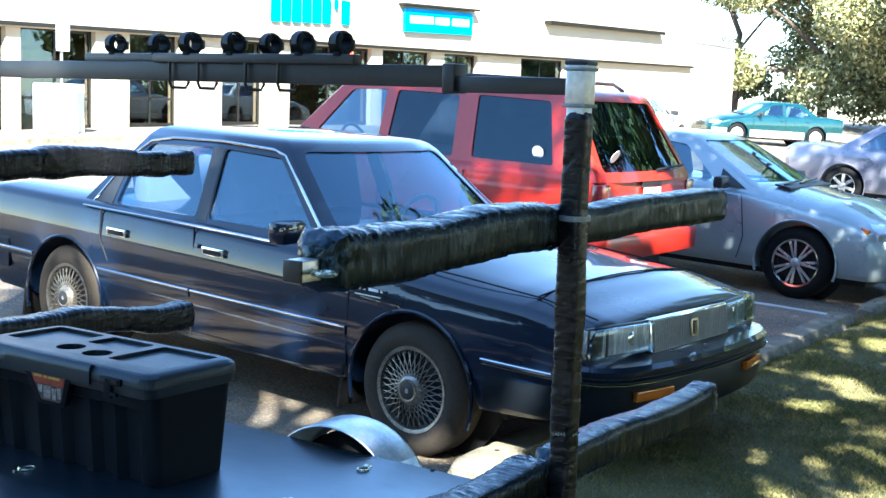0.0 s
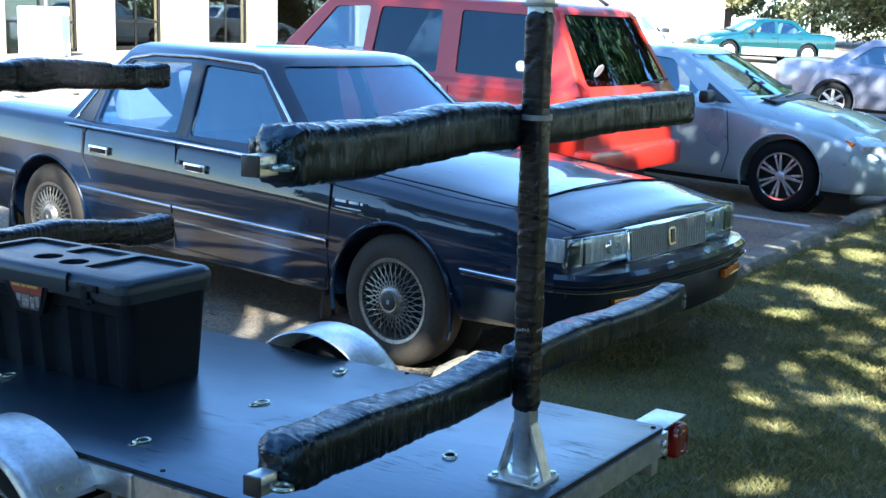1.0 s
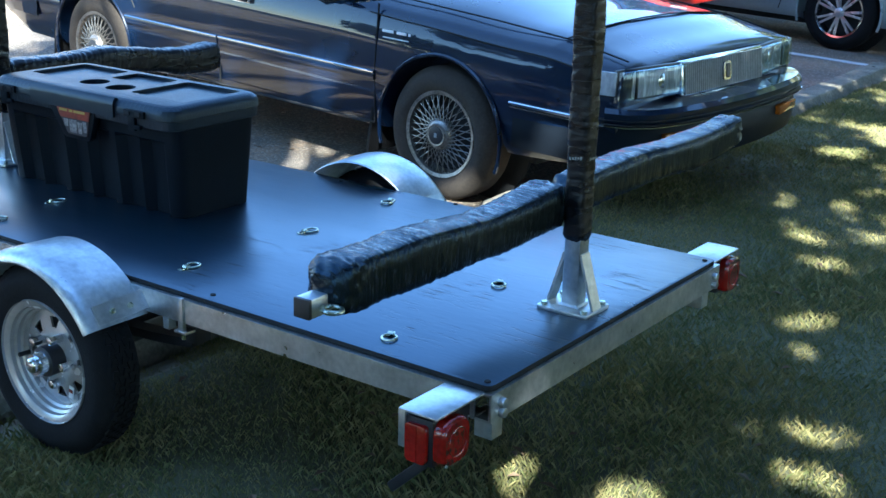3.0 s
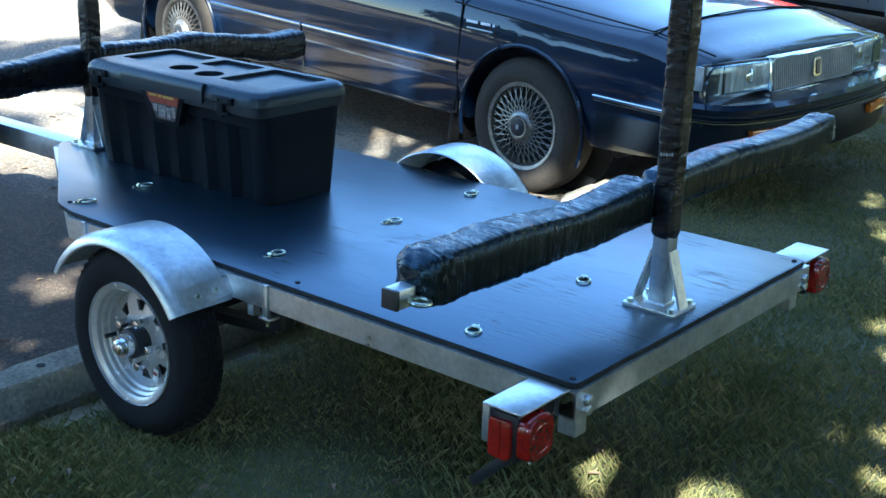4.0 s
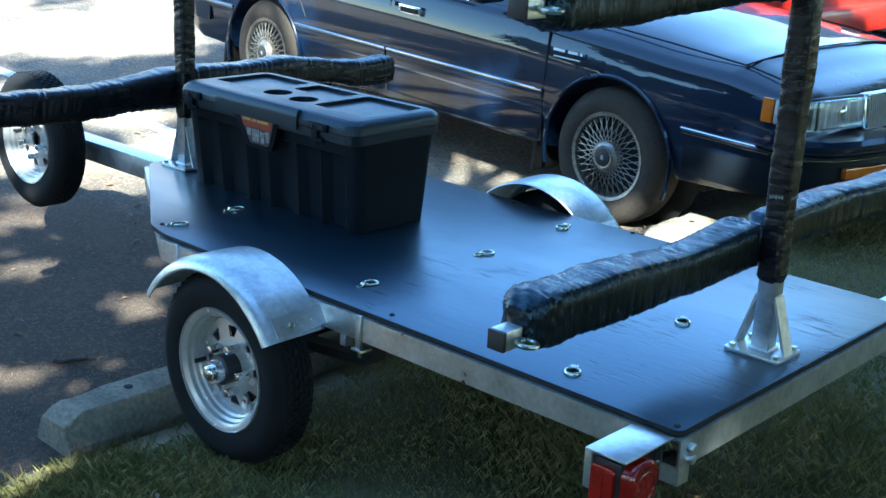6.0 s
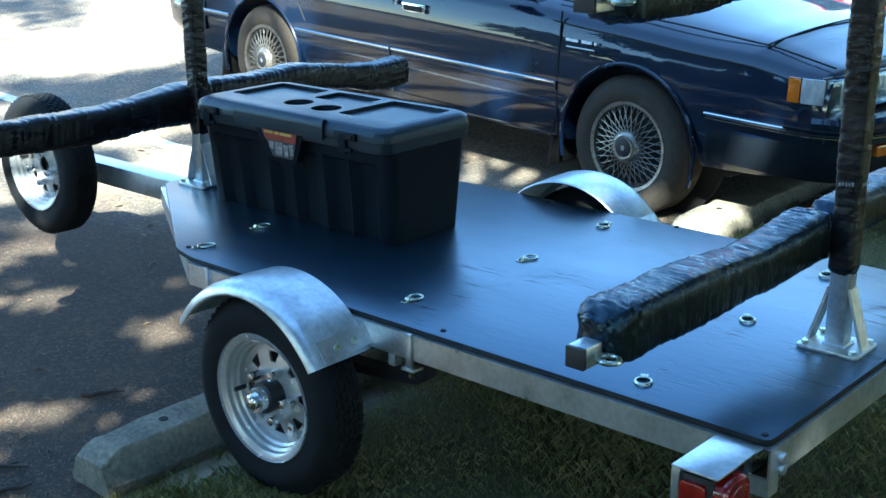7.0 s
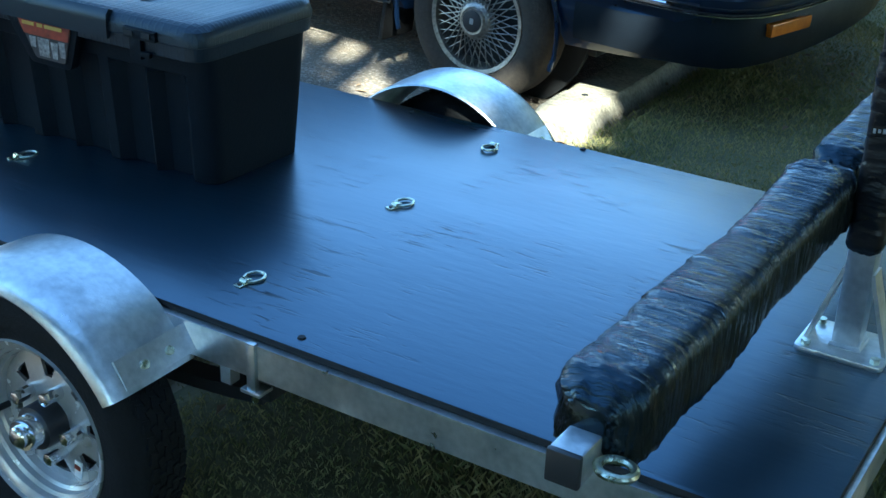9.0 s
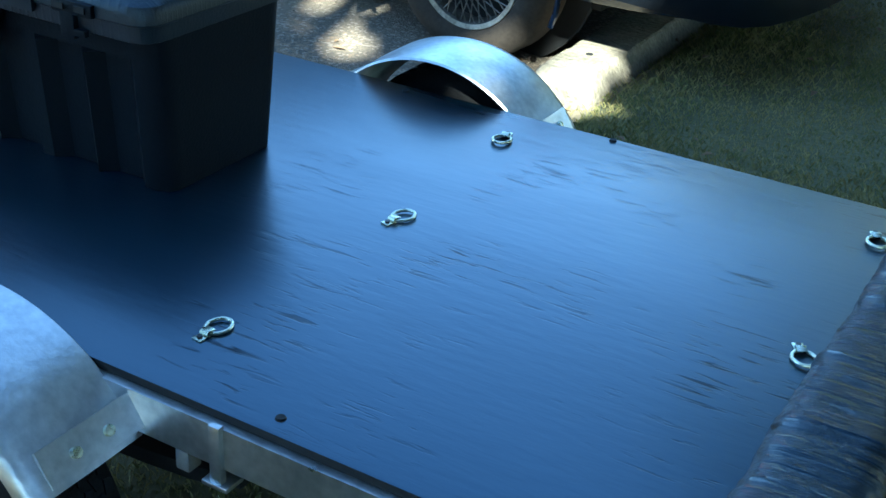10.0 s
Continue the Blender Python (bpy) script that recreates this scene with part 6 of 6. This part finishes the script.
def tree(label, x, y, z, height, crown_r, count, size, material, seed, trunk=0.25, low=0.35, gaps=()):
    rng = random.Random(seed)
    g = thing("tree", label, "tree", pose(x, y, z))
    pts = [(0.1 * height * 0.1 * rng.uniform(-1, 1) * k, 0.01 * height * rng.uniform(-1, 1) * k, height * 0.85 * k / 6) for k in range(7)]
    part("trunk", tube(pts, [trunk * (1 - 0.13 * k) for k in range(7)], 10), M["bark"], g)
    centres = []
    for k in range(16):
        a, h = rng.uniform(0, 6.28), rng.uniform(low, 1.0)
        rr = crown_r * (0.35 + 0.6 * math.sin(min(1, (1.05 - h) / (1.05 - low)) * math.pi * 0.62)) * rng.uniform(0.6, 1)
        c = (rr * math.cos(a), rr * math.sin(a), height * h, crown_r * rng.uniform(0.28, 0.45))
        centres.append(c)
        if k < 9:
            st_ = Vector((0, 0, height * max(0.2, h - 0.25)))
            part("limb", tube([st_, st_.lerp(Vector(c[:3]), 0.5) + Vector((0, 0, 0.3)), Vector(c[:3])], [trunk * 0.4, trunk * 0.25, trunk * 0.08], 6), M["bark"], g)
    part("crown", leaf_cloud("crown", centres, count, size, material, seed, 0.7, (x, y), gaps), None, g)
    return g


for k, (x, y, h, r, mt) in enumerate(((-22, 72, 15, 6, "leaf_light"), (-14, 66, 13, 5.5, "leaf_light"), (-8, 60, 15, 6, "leaf"), (-2, 56, 16, 6.5, "leaf_light"), (4, 54, 15, 6, "leaf_light"), (-17, 74, 16, 6, "leaf_light"), (-30, 78, 14, 6, "leaf_light"), (9, 50, 15, 6, "leaf"))):
    tree("broad leafy tree at the far end of the car park", x, y, lot_z(x, y) - 0.1, h, r, 34000, 0.15, M[mt], 40 + k, 0.35, 0.12)
# shade trees behind the viewer, out of view; leaves left out to sunlight these patches of ground
GAPS = [(-2.9, 2.12, 0.16), (-3.3, 2.22, 0.2), (-3.75, 2.2, 0.25), (-3.45, 2.49, 0.2), (-3.65, 2.52, 0.16), (-3.12, 2.4, 0.16), (-2.85, 2.28, 0.12), (-2.65, 2.3, 0.1), (-3.1, 2.5, 0.15), (-3.5, 2.0, 0.3), (-3.85, 1.75, 0.3), (-3.0, 1.6, 0.25), (-2.5, 1.9, 0.16),
        (-1.62, 1.95, 0.12), (-1.64, 2.13, 0.13), (-1.7, 2.32, 0.1), (-1.72, 2.46, 0.07), (-1.78, 2.18, 0.06), (-1.5, 1.83, 0.06), (-2.0, 2.1, 0.08),
        (-3.92, 0.66, 0.22), (-3.71, 0.73, 0.1), (-4.2, 0.85, 0.22), (-3.8, 0.5, 0.16), (-4.37, 0.26, 0.16), (-4.87, 0.66, 0.16), (-4.9, 1.4, 0.25), (-5.6, 0.9, 0.5), (-7.4, 2.7, 1.1), (-9.3, 2.2, 1.2), (-3.7, 7.4, 0.6),
        (-3.53, -0.01, 0.06), (-3.42, -0.2, 0.05), (-3.11, -0.43, 0.03), (-2.97, -0.27, 0.07), (-2.91, -0.16, 0.02), (-2.46, -0.2, 0.07), (-2.36, -0.22, 0.05), (-2.49, -0.02, 0.02), (-2.76, 0.14, 0.02),
        (-2.18, -0.86, 0.07), (-2.14, -0.76, 0.03), (-1.94, -0.72, 0.02), (-2.05, -0.54, 0.03), (-1.58, -0.63, 0.05), (-1.5, -0.69, 0.07),
        (-0.27, 0.57, 0.0), (-0.25, -0.03, 0.07), (-0.11, -0.17, 0.02), (0.03, 0.03, 0.05), (0.15, 0.6, 0.05), (0.31, 0.67, 0.05), (0.34, 0.38, 0.06), (0.41, 1.19, 0.05), (0.02, 1.2, 0.05), (-0.07, 1.47, 0.05), (-0.06, 1.59, 0.01),
        (0.15, 2.12, 0.04), (-0.07, 2.81, 0.06), (-0.4, 2.5, 0.1), (-0.26, 2.17, 0.03), (-0.71, 4.73, 0.18), (-0.87, 4.16, 0.08), (-1.0, 6.27, 0.1), (-1.19, 6.36, 0.1)]
flecks = random.Random(21)
for k in range(10):
    gx, gy = flecks.uniform(-1.4, 1.4), flecks.uniform(-1.8, 8.0)
    if gy > 1.6:
        GAPS.append((gx, gy, flecks.uniform(0.0, 0.07)))
for k, (x, y, h, r, nl) in enumerate(((5.4, -12.0, 8.5, 3.6, 5500), (5.0, -7.4, 8.5, 3.5, 4500), (5.2, -3.4, 8.5, 3.5, 5000), (5.0, 0.8, 8.5, 3.5, 5000), (5.6, 4.8, 9, 3.8, 6000), (6.0, 9.6, 9, 3.8, 6000))):
    tree("tall shade tree on the lawn, out of view", x, y, 0, h, r, nl, 0.1, M["leaf"], 70 + k, 0.24, 0.45, GAPS)
tree("tall dense tree added out of view for shade", 3.6, -0.6, 0, 8.5, 3.0, 8000, 0.1, M["leaf"], 82, 0.22, 0.5, GAPS)
tree("tall dense tree added out of view for shade", 2.7, 3.6, 0, 8.5, 3.3, 22000, 0.1, M["leaf"], 83, 0.22, 0.5, GAPS)
tree("tall dense tree added out of view for shade", 2.9, -5.4, 0, 8.5, 2.5, 21000, 0.1, M["leaf"], 81, 0.22, 0.5, GAPS)
tree("very tall tree added out of view for shade", 2.9, -6.3, 0, 15, 2.4, 9000, 0.1, M["leaf"], 84, 0.25, 0.68, GAPS)
tree("small dense tree added out of view for shade", 2.6, -4.2, 0, 6.4, 1.2, 9000, 0.09, M["leaf"], 86, 0.1, 0.66, GAPS)
# two unseen trees added to shade the asphalt mirrored in the navy doors
tree("tall dense tree added out of view at the lawn's edge", -0.9, -8.4, 0, 9.5, 2.8, 15000, 0.1, M["leaf"], 88, 0.22, 0.5, GAPS)
tree("very tall tree added out of view at the lawn's edge", 0.2, -10.5, 0, 14.5, 3.2, 16000, 0.11, M["leaf"], 89, 0.26, 0.5, GAPS)
# an unseen tall row added beyond the far end, for the cars' reflections
for k, (x, y, h, r) in enumerate(((-13, 80, 34, 9), (-4, 74, 36, 9), (5, 70, 36, 9), (14, 62, 34, 9), (22, 52, 32, 9))):
    tree("tall dark tree added out of view for reflections", x, y, lot_z(x, y) - 0.1, h, r, 12000, 0.5, M["leaf"], 110 + k, 0.5, 0.1)
tree("tall shade tree on the lawn, out of view", 1.8, 9.8, 0, 9.5, 3.5, 9000, 0.1, M["leaf"], 85, 0.22, 0.55, GAPS)
# unseen dark belt of trees added behind the lawn, hiding bright horizon from reflections
for k, (x, y, h, r) in enumerate(((-16, -20, 11, 6), (-7, -22, 12, 6.5), (2, -23, 13, 6.5), (11, -20, 13, 6.5), (17, -13, 13, 6.5), (20, -4, 13, 6.5), (20, 6, 13, 6.5), (18, 16, 13, 6.5))):
    tree("dense leafy tree added out of view behind the lawn", x, y, 0, h, r, 7000, 0.4, M["leaf"], 90 + k, 0.3, 0.08)


# ---- lawn ----
def lawn():
    rng = np.random.default_rng(5)
    n = 720000
    x = -1.62 + 5.6 * rng.random(n) ** 1.45
    y = -2.2 + 13.5 * rng.random(n) ** 1.45
    keep = rng.random(n) < np.clip((x + 1.62 + 0.12 * np.sin(y * 5.3) + 0.08 * np.sin(y * 13.1)) / 0.3, 0.06, 1)
    keep &= (np.hypot(x + 1.47, y + 0.73) > 0.14 * (0.5 + rng.random(len(x)))) | (rng.random(len(x)) < 0.08)
    x, y = x[keep], y[keep]
    n = len(x)
    z = np.array([ground_z(a, b) for a, b in zip(x, y)])
    a = rng.random(n) * 2 * np.pi
    near_wheel = (np.hypot(x + 1.2, y + 0.72) < 0.34) | (np.hypot(x + 1.2, y - 0.7) < 0.34) | (np.abs(x + 1.58) < 0.06)
    patch = 0.75 + 0.5 * np.clip(np.sin(x * 3.1 + np.sin(y * 2.3) * 2) * np.sin(y * 2.7 + x), -0.6, 1)
    hgt = (0.011 + 0.026 * rng.random(n)) * patch * np.where(near_wheel, 1.25, 1.0)
    w = 0.0004 + 0.0006 * rng.random(n)
    lean = hgt * (0.3 + 0.9 * rng.random(n))
    b = rng.random(n) * 2 * np.pi
    p0 = np.stack([x - w * np.cos(a), y - w * np.sin(a), z - 0.004], 1)
    p1 = np.stack([x + w * np.cos(a), y + w * np.sin(a), z - 0.004], 1)
    p2 = np.stack([x + 0.4 * lean * np.cos(b) + 0.7 * w * np.cos(a), y + 0.4 * lean * np.sin(b) + 0.7 * w * np.sin(a), z + 0.65 * hgt], 1)
    p3 = np.stack([x + lean * np.cos(b), y + lean * np.sin(b), z + hgt], 1)
    v = np.stack([p0, p1, p2, p3], 1).reshape(-1, 3)
    i = np.arange(n) * 4
    faces = np.stack([i, i + 1, i + 2], 1).tolist() + np.stack([i, i + 2, i + 3], 1).tolist()
    me = bpy.data.meshes.new("grass")
    me.from_pydata(v.tolist(), [], faces)
    me.materials.append(M["grass"])
    return tagged(new("grass", me), "short mown lawn grass with dry patches", "grass", kind="stuff")


lawn()


# ---- litter on the ground ----
def litter():
    rng = np.random.default_rng(11)
    n = 900
    x = np.where(rng.random(n) < 0.55, -1.9 - 3.2 * rng.random(n), -1.55 + 3.5 * rng.random(n))
    y = -2.0 + 7.5 * rng.random(n)
    v, f = [], []
    for k in range(n):
        z = ground_z(x[k], y[k]) + (0.004 if x[k] < STOP_X else 0.03)
        a, s_ = rng.random() * 6.28, 0.008 + 0.02 * rng.random()
        c, q = math.cos(a) * s_, math.sin(a) * s_
        b = len(v)
        v += [(x[k] - c, y[k] - q, z), (x[k] + 0.4 * q, y[k] - 0.4 * c, z + 0.3 * s_), (x[k] + c, y[k] + q, z + 0.1 * s_), (x[k] - 0.4 * q, y[k] + 0.4 * c, z + 0.4 * s_)]
        f += [(b, b + 1, b + 2, b + 3)]
    me = bpy.data.meshes.new("fallen_leaves")
    me.from_pydata(v, [], f)
    me.materials.append(M["dry_leaf"])
    tagged(new("fallen_leaves", me), "scattered small dry brown leaves on asphalt and lawn", "leaves", kind="stuff")
    # loose grit near the wheel stops
    n = 2600
    x = -1.75 - 2.6 * rng.random(n) ** 1.6
    y = -2.2 + 5.0 * rng.random(n)
    v, f = [], []
    for k in range(n):
        s_ = 0.002 + 0.004 * rng.random() ** 2
        z = ground_z(x[k], y[k])
        b = len(v)
        v += [(x[k] - s_, y[k] - s_ * 0.7, z), (x[k] + s_, y[k] - s_, z), (x[k], y[k] + s_, z), (x[k] + 0.2 * s_, y[k], z + 1.2 * s_)]
        f += [(b, b + 1, b + 3), (b + 1, b + 2, b + 3), (b + 2, b, b + 3)]
    me = bpy.data.meshes.new("grit")
    me.from_pydata(v, [], f)
    me.materials.append(M["grit"])
    tagged(new("grit", me), "loose pale grit on the asphalt", "grit", kind="stuff")


litter()


def twig(x, y, turn, length, seed):
    rng = random.Random(seed)
    pts = [(length * (k / 5 - 0.5), 0.03 * length * rng.uniform(-1, 1), 0.008 + 0.004 * rng.random()) for k in range(6)]
    ob = part("twig", add(tube(pts, [0.007, 0.0075, 0.007, 0.006, 0.005, 0.003], 6), tube([pts[3], (pts[3][0] + 0.2 * length, 0.14 * length, 0.012)], [0.004, 0.002], 5)), M["wood"])
    ob.matrix_world = pose(x, y, ground_z(x, y), 0, 0, turn)
    return tagged(ob, "dry brown fallen twig on the asphalt", "twig", "twigs")


for k, (x, y, a, l) in enumerate(((-1.97, -1.04, 35, 0.17), (-1.84, -1.09, 70, 0.13), (-2.15, -0.59, 60, 0.13), (-1.78, -1.24, 60, 0.1), (-3.75, 0.31, 95, 0.2))):
    twig(x, y, a, l, k)
